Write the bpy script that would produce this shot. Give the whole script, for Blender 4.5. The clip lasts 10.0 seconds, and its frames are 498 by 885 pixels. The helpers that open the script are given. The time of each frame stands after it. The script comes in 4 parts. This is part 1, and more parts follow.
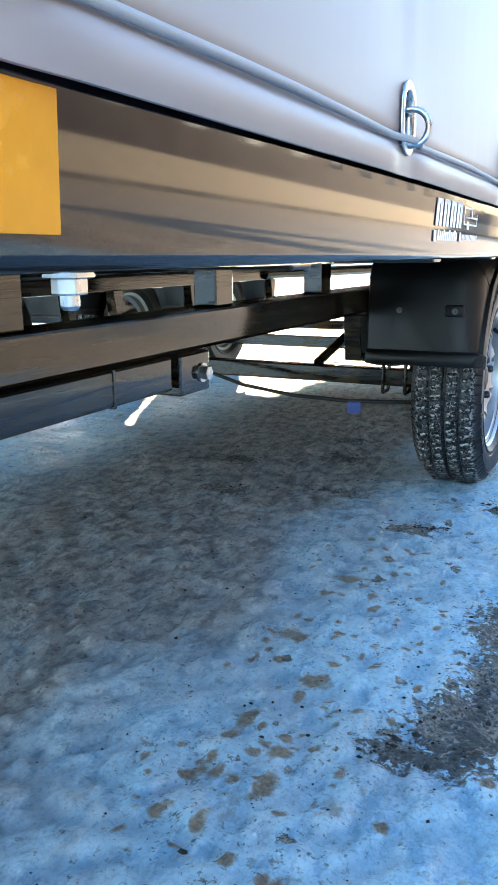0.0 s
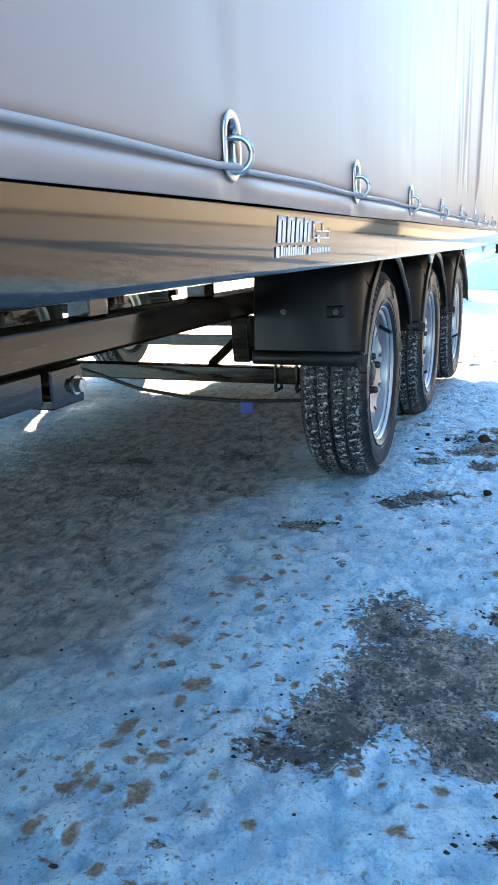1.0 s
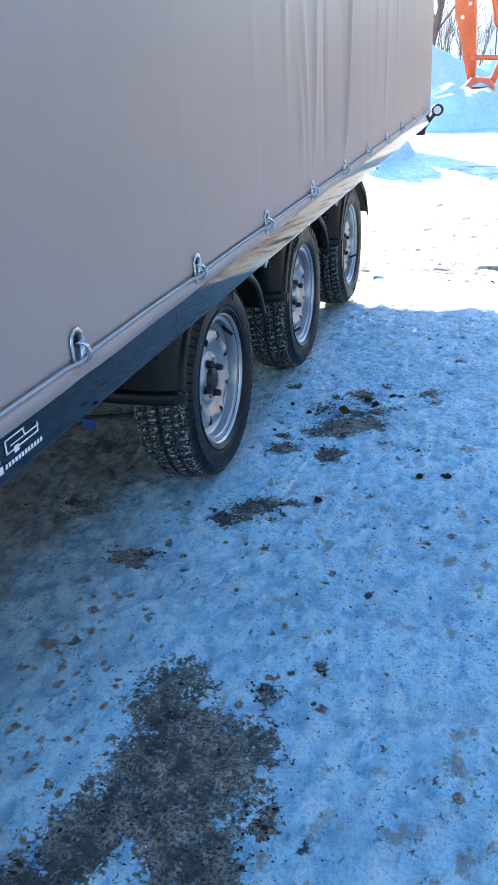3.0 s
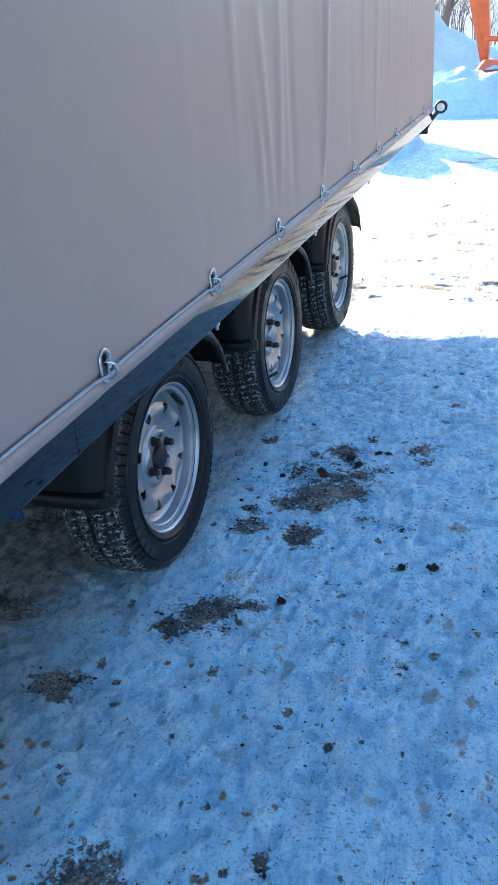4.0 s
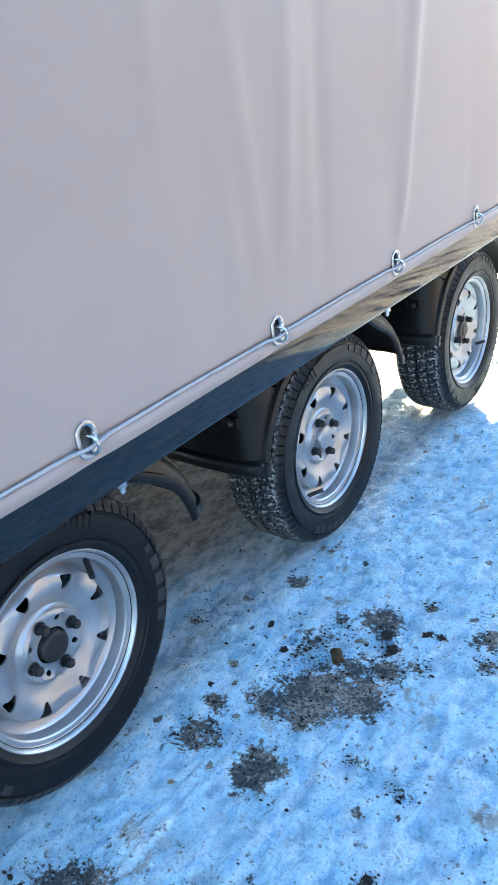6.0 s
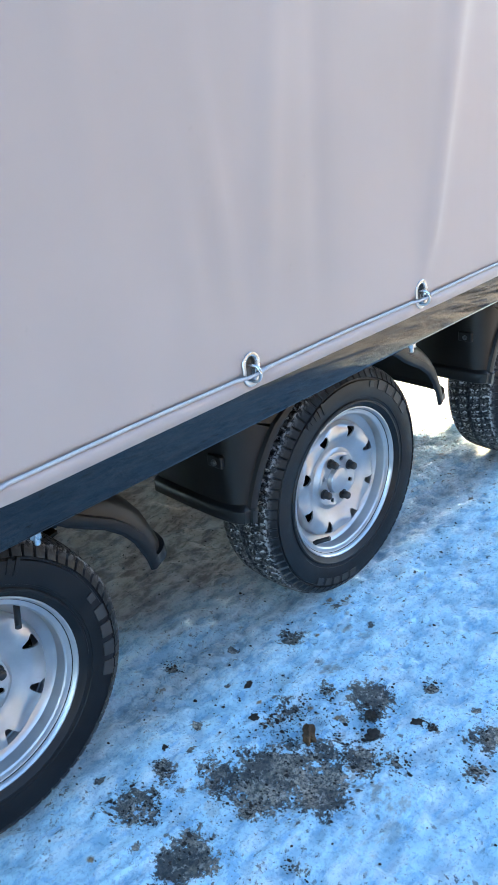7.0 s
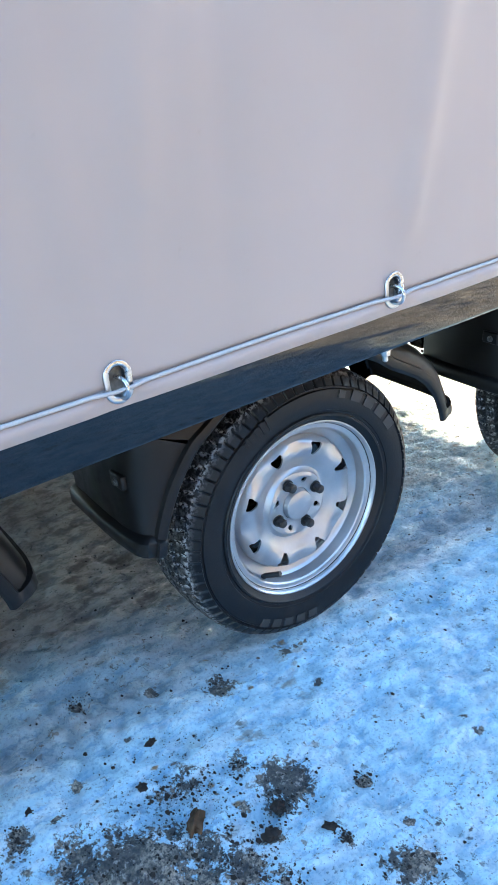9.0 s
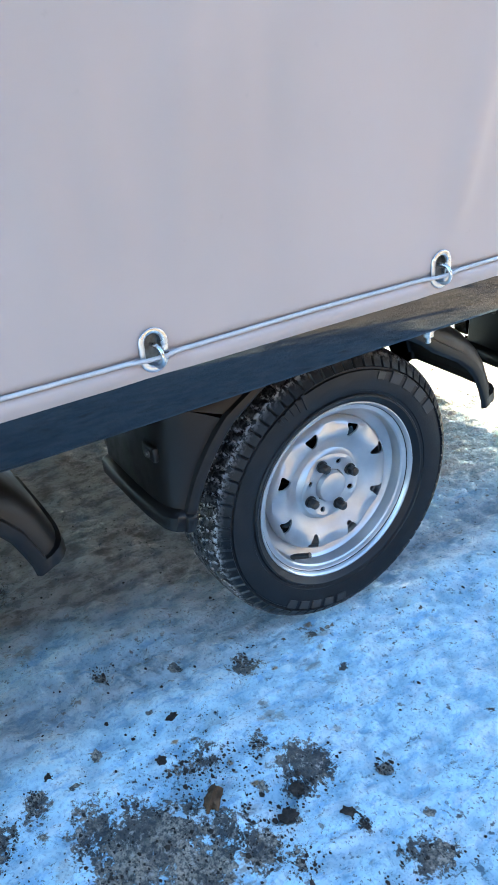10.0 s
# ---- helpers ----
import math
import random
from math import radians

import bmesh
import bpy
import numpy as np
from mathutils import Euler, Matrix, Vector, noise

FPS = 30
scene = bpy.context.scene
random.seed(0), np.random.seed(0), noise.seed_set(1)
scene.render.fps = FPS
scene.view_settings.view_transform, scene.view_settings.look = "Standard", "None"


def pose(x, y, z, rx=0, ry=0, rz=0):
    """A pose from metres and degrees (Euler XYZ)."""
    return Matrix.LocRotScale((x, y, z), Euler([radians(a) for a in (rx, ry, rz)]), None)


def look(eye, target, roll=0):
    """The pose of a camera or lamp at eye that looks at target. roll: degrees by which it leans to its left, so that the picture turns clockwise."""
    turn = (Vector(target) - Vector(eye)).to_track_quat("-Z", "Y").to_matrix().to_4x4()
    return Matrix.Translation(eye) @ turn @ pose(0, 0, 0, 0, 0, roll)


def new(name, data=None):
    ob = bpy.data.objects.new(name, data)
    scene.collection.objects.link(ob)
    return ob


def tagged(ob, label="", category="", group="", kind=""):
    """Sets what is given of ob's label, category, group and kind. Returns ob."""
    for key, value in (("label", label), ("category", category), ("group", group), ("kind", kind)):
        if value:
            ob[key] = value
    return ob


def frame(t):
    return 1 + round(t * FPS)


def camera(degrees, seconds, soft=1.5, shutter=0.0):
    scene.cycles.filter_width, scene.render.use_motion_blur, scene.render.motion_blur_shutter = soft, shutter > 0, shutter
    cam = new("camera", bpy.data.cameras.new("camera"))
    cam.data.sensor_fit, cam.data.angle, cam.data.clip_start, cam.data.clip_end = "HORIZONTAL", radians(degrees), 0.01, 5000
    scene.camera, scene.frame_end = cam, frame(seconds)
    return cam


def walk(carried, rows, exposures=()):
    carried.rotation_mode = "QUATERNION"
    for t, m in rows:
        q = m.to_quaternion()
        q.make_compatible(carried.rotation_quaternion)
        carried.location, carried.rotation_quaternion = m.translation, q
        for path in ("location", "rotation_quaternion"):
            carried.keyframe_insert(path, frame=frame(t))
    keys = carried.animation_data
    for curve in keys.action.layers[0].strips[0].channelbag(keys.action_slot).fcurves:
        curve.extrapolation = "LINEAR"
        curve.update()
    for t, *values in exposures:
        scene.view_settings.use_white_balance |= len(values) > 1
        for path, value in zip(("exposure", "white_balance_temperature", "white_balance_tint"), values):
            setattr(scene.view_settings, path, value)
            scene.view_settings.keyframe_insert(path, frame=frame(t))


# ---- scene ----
cam = camera(34.5, 10.0, soft=1.5)
PATH = [
    (0, (0.19, -2.054, 0.537), (-0.665, -0.297, 0.112), 0.1),
    (0.5, (0.239, -2.039, 0.545), (-0.483, -0.225, 0.112), -0.5),
    (1, (0.259, -2.042, 0.562), (-0.417, -0.212, 0.118), -1.1),
    (1.5, (0.291, -2.041, 0.591), (-0.333, -0.194, 0.142), -1.7),
    (2, (0.31, -2.023, 0.714), (-0.279, -0.225, 0.064), -1.4),
    (2.5, (0.435, -2.048, 0.944), (-0.119, -0.28, 0.193), -1.7),
    (2.7, (0.511, -1.987, 0.97), (-0.052, -0.24, 0.175), -2.3),
    (3.8, (0.613, -1.541, 1.08), (-0.012, 0.153, 0.221), -4.5),
    (4, (0.611, -1.461, 1.083), (-0.015, 0.23, 0.217), -4.6),
    (4.5, (0.642, -1.234, 1.075), (-0.094, 0.417, 0.217), -5.0),
    (5, (0.694, -0.981, 1.103), (-0.22, 0.58, 0.253), -4.7),
    (5.5, (0.722, -0.785, 1.084), (-0.315, 0.701, 0.238), -5.4),
    (6, (0.794, -0.613, 1.115), (-0.318, 0.817, 0.266), -6.0),
    (6.2, (0.838, -0.537, 1.128), (-0.32, 0.856, 0.281), -5.3),
    (7.3, (0.869, -0.24, 1.089), (-0.49, 0.968, 0.255), -5.1),
    (7.5, (0.853, -0.185, 1.082), (-0.52, 0.997, 0.234), -4.9),
    (8, (0.837, -0.036, 1.059), (-0.602, 1.034, 0.173), -4.9),
    (8.5, (0.839, 0.081, 1.055), (-0.632, 1.099, 0.159), -4.3),
    (9, (0.852, 0.131, 1.051), (-0.624, 1.134, 0.148), -4.3),
    (9.5, (0.858, 0.147, 1.045), (-0.628, 1.124, 0.131), -4.6),
    (10, (0.844, 0.14, 1.03), (-0.671, 1.056, 0.099), -3.1),
]
walk(cam, [(t, look(eye, target, roll)) for t, eye, target, roll in PATH],
     [(0.0, 3.80, 5980, 7), (1.0, 3.58, 5940, 7), (2.0, 3.20, 5660, 7), (2.5, 3.12, 5480, 7), (4.0, 2.88, 5370, 7), (4.5, 2.84, 5400, 7), (5.5, 3.80, 5880, 6), (9.5, 4.08, 5890, 6.5)])

# ---- world, sun and exposure ----
SUN_EL, SUN_AZ = radians(15.7), radians(-23.5)
world = bpy.data.worlds.new("world")
scene.world = world
world.use_nodes = True
wn = world.node_tree.nodes
sky = wn.new("ShaderNodeTexSky")
sky.sky_type, sky.sun_disc = "NISHITA", False
sky.sun_elevation, sky.sun_rotation = SUN_EL, SUN_AZ
sky.altitude, sky.air_density, sky.dust_density, sky.ozone_density = 200, 1.0, 0.9, 1.6
wn["Background"].inputs["Strength"].default_value = 0.09
world.node_tree.links.new(sky.outputs[0], wn["Background"].inputs[0])
sun_dir = Vector((math.sin(SUN_AZ) * math.cos(SUN_EL), math.cos(SUN_AZ) * math.cos(SUN_EL), math.sin(SUN_EL)))
lamp = bpy.data.lights.new("sun", "SUN")
lamp.energy, lamp.angle, lamp.color = 2.9, radians(0.55), (1.0, 0.73, 0.44)
sun = new("sun", lamp)
sun.matrix_basis = look(sun_dir * 60, (0, 0, 0))


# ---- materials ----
# clear ice, old snow and rime, with the blue of shaded snow put in
SHADE_ICE, SHADE_FIRN, SHADE_RIME = (0.34, 0.62, 0.85), (0.58, 0.85, 0.98), (0.88, 0.97, 1.0)


def mat(name, base, rough=0.5, metal=0.0, coat=0.0, spec=0.5):
    """A principled material; returns it with its nodes, links and shader."""
    m = bpy.data.materials.new(name)
    m.use_nodes = True
    nt = m.node_tree
    b = nt.nodes["Principled BSDF"]
    b.inputs["Base Color"].default_value = (*base, 1)
    b.inputs["Roughness"].default_value = rough
    b.inputs["Metallic"].default_value = metal
    b.inputs["Coat Weight"].default_value = coat
    b.inputs["Coat Roughness"].default_value = 0.05
    b.inputs["Specular IOR Level"].default_value = spec
    return m, nt, b


def coords(nt):
    return nt.nodes.new("ShaderNodeTexCoord").outputs["Object"]


def noisy(nt, scale, detail=4.0, rough=0.55, vec=None, stretch=None):
    n = nt.nodes.new("ShaderNodeTexNoise")
    n.inputs["Scale"].default_value, n.inputs["Detail"].default_value, n.inputs["Roughness"].default_value = scale, detail, rough
    v = vec if vec is not None else coords(nt)
    if stretch:
        mp = nt.nodes.new("ShaderNodeMapping")
        mp.inputs["Scale"].default_value = stretch
        nt.links.new(v, mp.inputs[0])
        v = mp.outputs[0]
    nt.links.new(v, n.inputs["Vector"])
    return n.outputs["Fac"]


def ramp(nt, fac, lo, hi, a=0.0, b=1.0):
    r = nt.nodes.new("ShaderNodeMapRange")
    r.interpolation_type = "SMOOTHSTEP"
    for i, v in ((1, lo), (2, hi), (3, a), (4, b)):
        r.inputs[i].default_value = v
    nt.links.new(fac, r.inputs[0])
    return r.outputs[0]


def math_node(nt, op, a, b):
    n = nt.nodes.new("ShaderNodeMath")
    n.operation = op
    for i, v in enumerate((a, b)):
        if isinstance(v, (int, float)):
            n.inputs[i].default_value = v
        else:
            nt.links.new(v, n.inputs[i])
    return n.outputs[0]


def blend(nt, fac, a, b):
    n = nt.nodes.new("ShaderNodeMix")
    n.data_type = "RGBA"
    if isinstance(fac, (int, float)):
        n.inputs[0].default_value = fac
    else:
        nt.links.new(fac, n.inputs[0])
    for i, v in ((6, a), (7, b)):
        if isinstance(v, tuple):
            n.inputs[i].default_value = (*v, 1)
        else:
            nt.links.new(v, n.inputs[i])
    return n.outputs[2]


def bump(nt, b, height, strength, dist, after=None):
    n = nt.nodes.new("ShaderNodeBump")
    n.inputs["Strength"].default_value, n.inputs["Distance"].default_value = strength, dist
    nt.links.new(height, n.inputs["Height"])
    if after is not None:
        nt.links.new(after, n.inputs["Normal"])
    nt.links.new(n.outputs[0], b.inputs["Normal"])
    return n.outputs[0]


def attribute(nt, name):
    n = nt.nodes.new("ShaderNodeAttribute")
    n.attribute_name = name
    return n.outputs["Fac"]


def simple(name, base, rough, metal=0.0, coat=0.0, vary=0.15, scale=30.0, relief=0.0, spec=0.5, rvary=0.1):
    """Base colour and gloss that vary at two scales, with fine relief."""
    m, nt, b = mat(name, base, rough, metal, coat, spec)
    big, fine = noisy(nt, scale * 0.12, 3), noisy(nt, scale, 5)
    f = math_node(nt, "ADD", math_node(nt, "MULTIPLY", big, 0.6), math_node(nt, "MULTIPLY", fine, 0.4))
    f = ramp(nt, f, 0.3, 0.7)
    dark, light = tuple(c * (1 - vary) for c in base), tuple(min(1, c * (1 + vary)) for c in base)
    nt.links.new(blend(nt, f, dark, light), b.inputs["Base Color"])
    nt.links.new(ramp(nt, f, 0, 1, max(0.02, rough - rvary), min(1, rough + rvary)), b.inputs["Roughness"])
    if relief:
        bump(nt, b, noisy(nt, scale * 8, 3), 0.5, relief)
    return m


def make_tarp():
    m, nt, b = mat("grey_tarpaulin", (0.36, 0.355, 0.37), 0.46, 0.0, 0.0, 0.40)
    soft, fine = noisy(nt, 1.3, 3), noisy(nt, 40, 4)
    c = blend(nt, ramp(nt, soft, 0.35, 0.65), (0.286, 0.238, 0.223), (0.321, 0.267, 0.250))
    c = blend(nt, ramp(nt, fine, 0.68, 0.8, 0, 0.12), c, (0.13, 0.12, 0.115))
    nt.links.new(c, b.inputs["Base Color"])
    nt.links.new(ramp(nt, soft, 0.3, 0.7, 0.41, 0.50), b.inputs["Roughness"])
    first = bump(nt, b, noisy(nt, 3.0, 3, stretch=(1, 2.4, 0.5)), 0.14, 0.01)
    bump(nt, b, noisy(nt, 900, 1), 0.06, 0.0004, first)
    return m


def make_paint():
    m, nt, b = mat("black_gloss_paint", (0.006, 0.006, 0.008), 0.1, 0.0, 0.0, 0.55)
    wave = noisy(nt, 5, 1, stretch=(1, 0.25, 1.2))
    dust = ramp(nt, noisy(nt, 22, 6), 0.6, 0.85, 0, 0.02)
    nt.links.new(blend(nt, dust, (0.004, 0.004, 0.006), (0.16, 0.15, 0.14)), b.inputs["Base Color"])
    nt.links.new(ramp(nt, noisy(nt, 15, 4), 0.35, 0.7, 0.045, 0.070), b.inputs["Roughness"])
    bump(nt, b, wave, 0.04, 0.006)
    return m


def make_frame_paint():
    """Glossy black paint with streaks along the beams; their gold-brown imitates a reflection."""
    m, nt, b = mat("black_frame_paint", (0.010, 0.009, 0.008), 0.12, 0.0, 0.0, 0.5)
    streak = noisy(nt, 30, 5, 0.65, stretch=(0.25, 0.06, 1.4))
    worn = noisy(nt, 9, 5, 0.6, stretch=(1.0, 0.35, 1.0))
    # golden reflection of the sunlit yard, put into the base colour
    c = blend(nt, ramp(nt, streak, 0.44, 0.60), (0.010, 0.0075, 0.004), (0.036, 0.027, 0.015))
    nt.links.new(c, b.inputs["Base Color"])
    nt.links.new(ramp(nt, worn, 0.35, 0.65, 0.05, 0.12), b.inputs["Roughness"])
    bump(nt, b, streak, 0.16, 0.002)
    return m


def make_rubber():
    m, nt, b = mat("tyre_rubber", (0.006, 0.006, 0.007), 0.6, 0.0, 0.0, 0.3)
    f = noisy(nt, 25, 5)
    c = blend(nt, ramp(nt, f, 0.4, 0.75), (0.0024, 0.0027, 0.0036), (0.0062, 0.0067, 0.008))
    snow = ramp(nt, noisy(nt, 135, 6, 0.68), 0.47, 0.55)
    snow = math_node(nt, "MULTIPLY", snow, attribute(nt, "tread"))
    c = blend(nt, snow, c, (0.46, 0.455, 0.45))
    nt.links.new(c, b.inputs["Base Color"])
    nt.links.new(ramp(nt, f, 0.3, 0.7, 0.38, 0.52), b.inputs["Roughness"])
    bump(nt, b, noisy(nt, 260, 3), 0.3, 0.001)
    return m


def make_wheel_paint():
    m, nt, b = mat("silver_wheel_paint", (0.56, 0.57, 0.59), 0.36, 0.72, 0.1, 0.5)
    f = noisy(nt, 14, 5)
    c = blend(nt, ramp(nt, f, 0.35, 0.7), (0.36, 0.368, 0.38), (0.45, 0.458, 0.47))
    c = blend(nt, ramp(nt, noisy(nt, 60, 5), 0.64, 0.80, 0, 0.22), c, (0.28, 0.27, 0.26))
    nt.links.new(c, b.inputs["Base Color"])
    nt.links.new(ramp(nt, f, 0.3, 0.7, 0.32, 0.42), b.inputs["Roughness"])
    bump(nt, b, noisy(nt, 700, 2), 0.03, 0.0003)
    return m


def make_snow(name, attr=True):
    """Packed snow and ice, tinted shade-blue, with grit, brown stains and worn-through earth."""
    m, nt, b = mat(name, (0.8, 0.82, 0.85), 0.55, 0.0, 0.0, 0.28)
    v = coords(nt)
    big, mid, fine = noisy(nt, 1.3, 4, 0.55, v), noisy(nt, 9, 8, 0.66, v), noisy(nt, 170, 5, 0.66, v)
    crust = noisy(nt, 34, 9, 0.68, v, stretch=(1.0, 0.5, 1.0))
    # hollows of the crust are painted darker blue, as shade would make them
    c = blend(nt, ramp(nt, crust, 0.38, 0.50), SHADE_ICE, SHADE_FIRN)
    c = blend(nt, ramp(nt, noisy(nt, 26, 7, 0.66, v, stretch=(1.0, 0.4, 1.0)), 0.48, 0.60, 0, 0.55), c, SHADE_RIME)
    # fine dark blue flecks stand in for the shading of small pits
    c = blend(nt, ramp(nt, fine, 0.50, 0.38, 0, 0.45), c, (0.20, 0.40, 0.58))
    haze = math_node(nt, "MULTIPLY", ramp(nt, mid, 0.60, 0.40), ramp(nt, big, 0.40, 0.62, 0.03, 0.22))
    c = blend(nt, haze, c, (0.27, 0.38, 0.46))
    stain = math_node(nt, "MULTIPLY", ramp(nt, noisy(nt, 17, 6, 0.66, v, stretch=(1, 0.7, 1)), 0.56, 0.64), ramp(nt, noisy(nt, 2.3, 3, 0.5, v), 0.42, 0.60, 0.0, 0.7))
    c = blend(nt, stain, c, (0.27, 0.225, 0.17))
    grit = math_node(nt, "MULTIPLY", ramp(nt, noisy(nt, 62, 7, 0.68, v, stretch=(1, 0.8, 1)), 0.59, 0.635), ramp(nt, noisy(nt, 6.5, 5, 0.62, v), 0.44, 0.60, 0.1, 1.0))
    c = blend(nt, grit, c, (0.06, 0.055, 0.05))
    spots = math_node(nt, "MULTIPLY", ramp(nt, noisy(nt, 24, 7, 0.7, v), 0.62, 0.665), 0.75)
    c = blend(nt, spots, c, (0.14, 0.135, 0.13))
    specks = math_node(nt, "MULTIPLY", ramp(nt, noisy(nt, 130, 5, 0.66, v), 0.60, 0.635), ramp(nt, noisy(nt, 4.0, 5, 0.6, v), 0.42, 0.60, 0.2, 0.80))
    c = blend(nt, specks, c, (0.04, 0.038, 0.036))
    if attr:
        # relief shading put into the colour: low spots of the mesh turn darker blue
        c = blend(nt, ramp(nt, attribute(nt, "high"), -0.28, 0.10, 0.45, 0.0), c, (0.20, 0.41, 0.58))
        rust = math_node(nt, "ADD", attribute(nt, "rust"), math_node(nt, "MULTIPLY", math_node(nt, "SUBTRACT", noisy(nt, 48, 6, 0.7, v), 0.5), 1.3))
        c = blend(nt, ramp(nt, rust, 0.36, 0.76, 0, 0.88), c, blend(nt, ramp(nt, fine, 0.42, 0.60), (0.13, 0.066, 0.014), (0.32, 0.175, 0.035)))
        a = attribute(nt, "earth")
        ragged = math_node(nt, "ADD", math_node(nt, "MULTIPLY", math_node(nt, "SUBTRACT", noisy(nt, 30, 8, 0.75, v), 0.5), 1.9), math_node(nt, "MULTIPLY", math_node(nt, "SUBTRACT", noisy(nt, 110, 6, 0.7, v), 0.5), 1.5))
        edge = math_node(nt, "ADD", a, ragged)
        bare = ramp(nt, edge, 0.44, 0.62, 0, 0.94)
        soil = blend(nt, ramp(nt, noisy(nt, 150, 6, 0.75, v), 0.40, 0.58), (0.045, 0.039, 0.030), (0.44, 0.365, 0.275))
        soil = blend(nt, ramp(nt, noisy(nt, 10, 5, 0.6, v), 0.42, 0.58, 0.85, 0.0), soil, (0.016, 0.0145, 0.013))
        soil = blend(nt, ramp(nt, noisy(nt, 75, 8, 0.75, v), 0.55, 0.60, 0, 0.55), soil, (0.50, 0.48, 0.44))
        # the rim of a thawed spot is wet and dark
        soil = blend(nt, ramp(nt, edge, 0.85, 0.55, 0, 0.6), soil, (0.012, 0.011, 0.0105))
        c = blend(nt, bare, c, soil)
        # the warmth of sunlight is mixed into the ground colour here
        warm_tint = math_node(nt, "MULTIPLY", attribute(nt, "sun_warmth"), math_node(nt, "SUBTRACT", 1.0, bare))
        c = blend(nt, math_node(nt, "MULTIPLY", warm_tint, ramp(nt, crust, 0.36, 0.60, 1.0, 0.80)), c, blend(nt, attribute(nt, "brown"), blend(nt, ramp(nt, mid, 0.40, 0.60), (0.50, 0.41, 0.29), (0.70, 0.61, 0.48)), blend(nt, ramp(nt, mid, 0.40, 0.60), (0.46, 0.29, 0.12), (0.62, 0.42, 0.20))))
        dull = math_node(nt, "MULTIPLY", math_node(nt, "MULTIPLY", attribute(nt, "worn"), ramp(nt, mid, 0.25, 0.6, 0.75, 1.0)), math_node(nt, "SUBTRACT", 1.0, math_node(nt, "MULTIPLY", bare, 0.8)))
        # grey-brown dirt tone that also carries the shade painted by the trailer
        dirt_shade = blend(nt, ramp(nt, crust, 0.38, 0.60), (0.20, 0.172, 0.145), (0.44, 0.39, 0.345))
        dirt_shade = blend(nt, ramp(nt, noisy(nt, 70, 6, 0.7, v), 0.58, 0.66, 0, 0.8), dirt_shade, (0.05, 0.043, 0.037))
        c = blend(nt, dull, c, dirt_shade)
    else:
        # heaps take less of the shade blue painted into the snow
        c = blend(nt, 0.45, c, (0.88, 0.93, 0.97))
    nt.links.new(c, b.inputs["Base Color"])
    gloss = ramp(nt, mid, 0.35, 0.65, 0.70, 0.42)
    if attr:
        gloss = math_node(nt, "MAXIMUM", gloss, ramp(nt, attribute(nt, "worn"), 0.1, 0.7, 0.0, 0.92))
    nt.links.new(gloss, b.inputs["Roughness"])
    first = bump(nt, b, crust, 1.0, 0.032)
    bump(nt, b, noisy(nt, 100, 6, 0.66, v), 0.75, 0.009, first)
    return m


def make_brick_wall():
    m, nt, b = mat("brown_brick", (0.24, 0.13, 0.09), 0.85)
    t = nt.nodes.new("ShaderNodeTexBrick")
    t.inputs["Color1"].default_value, t.inputs["Color2"].default_value = (0.040, 0.020, 0.023, 1), (0.022, 0.012, 0.016, 1)
    t.inputs["Mortar"].default_value = (0.06, 0.05, 0.05, 1)
    t.inputs["Scale"].default_value = 4
    nt.links.new(coords(nt), t.inputs["Vector"])
    nt.links.new(blend(nt, ramp(nt, noisy(nt, 0.6, 4), 0.35, 0.65), t.outputs[0], (0.022, 0.013, 0.016)), b.inputs["Base Color"])
    return m


TARP, PAINT, RUBBER, SILVER = make_tarp(), make_paint(), make_rubber(), make_wheel_paint()
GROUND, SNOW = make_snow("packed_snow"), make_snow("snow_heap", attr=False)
PLASTIC = simple("black_plastic", (0.0055, 0.0052, 0.0052), 0.40, vary=0.3, scale=40, relief=0.0002, spec=0.28)
FRAME_PAINT = make_frame_paint()
ZINC = simple("zinc_plate", (0.46, 0.48, 0.50), 0.28, metal=1.0, vary=0.15, scale=60, rvary=0.08)
PLATE = simple("dull_zinc", (0.11, 0.11, 0.105), 0.45, metal=0.6, vary=0.7, scale=140)
NUT_BLACK = simple("black_nut", (0.010, 0.010, 0.011), 0.38, metal=0.0, vary=0.3, scale=80)
CORD = simple("grey_cord", (0.33, 0.325, 0.33), 0.6, vary=0.1, scale=200, relief=0.0003)
YELLOW = simple("amber_reflector", (0.72, 0.27, 0.001), 0.25, coat=0.0, vary=0.12, scale=50, spec=0.35, rvary=0.05)
WHITE = simple("white_vinyl", (0.75, 0.75, 0.76), 0.35, vary=0.05, scale=80)
LETTER = simple("worn_rubber_lettering", (0.019, 0.019, 0.020), 0.6, vary=0.3, scale=90)
ORANGE = simple("orange_machine_paint", (0.72, 0.12, 0.02), 0.38, coat=0.2, vary=0.18, scale=8, relief=0.0008)
DARK = simple("dark_rubber", (0.009, 0.009, 0.010), 0.55, vary=0.3, scale=30, relief=0.0005)
LENS = simple("white_lens", (0.7, 0.7, 0.7), 0.15, coat=0.5, vary=0.08, scale=60)
BARK = simple("bare_bark", (0.14, 0.11, 0.085), 0.85, vary=0.35, scale=12)
STONE = simple("brown_stone", (0.060, 0.038, 0.022), 0.85, vary=0.6, scale=90, relief=0.003, spec=0.15)
CLOD = simple("frozen_earth", (0.026, 0.023, 0.021), 0.9, vary=0.6, scale=120, relief=0.002, spec=0.12)
WOOD = simple("brown_plywood", (0.12, 0.075, 0.045), 0.5, vary=0.25, scale=9)
BLUE_TAG = simple("blue_tag", (0.02, 0.045, 0.20), 0.4, vary=0.15, scale=60)
BRICK = make_brick_wall()
PLASTER = simple("tan_plaster", (0.36, 0.30, 0.22), 0.85, vary=0.18, scale=2.0)
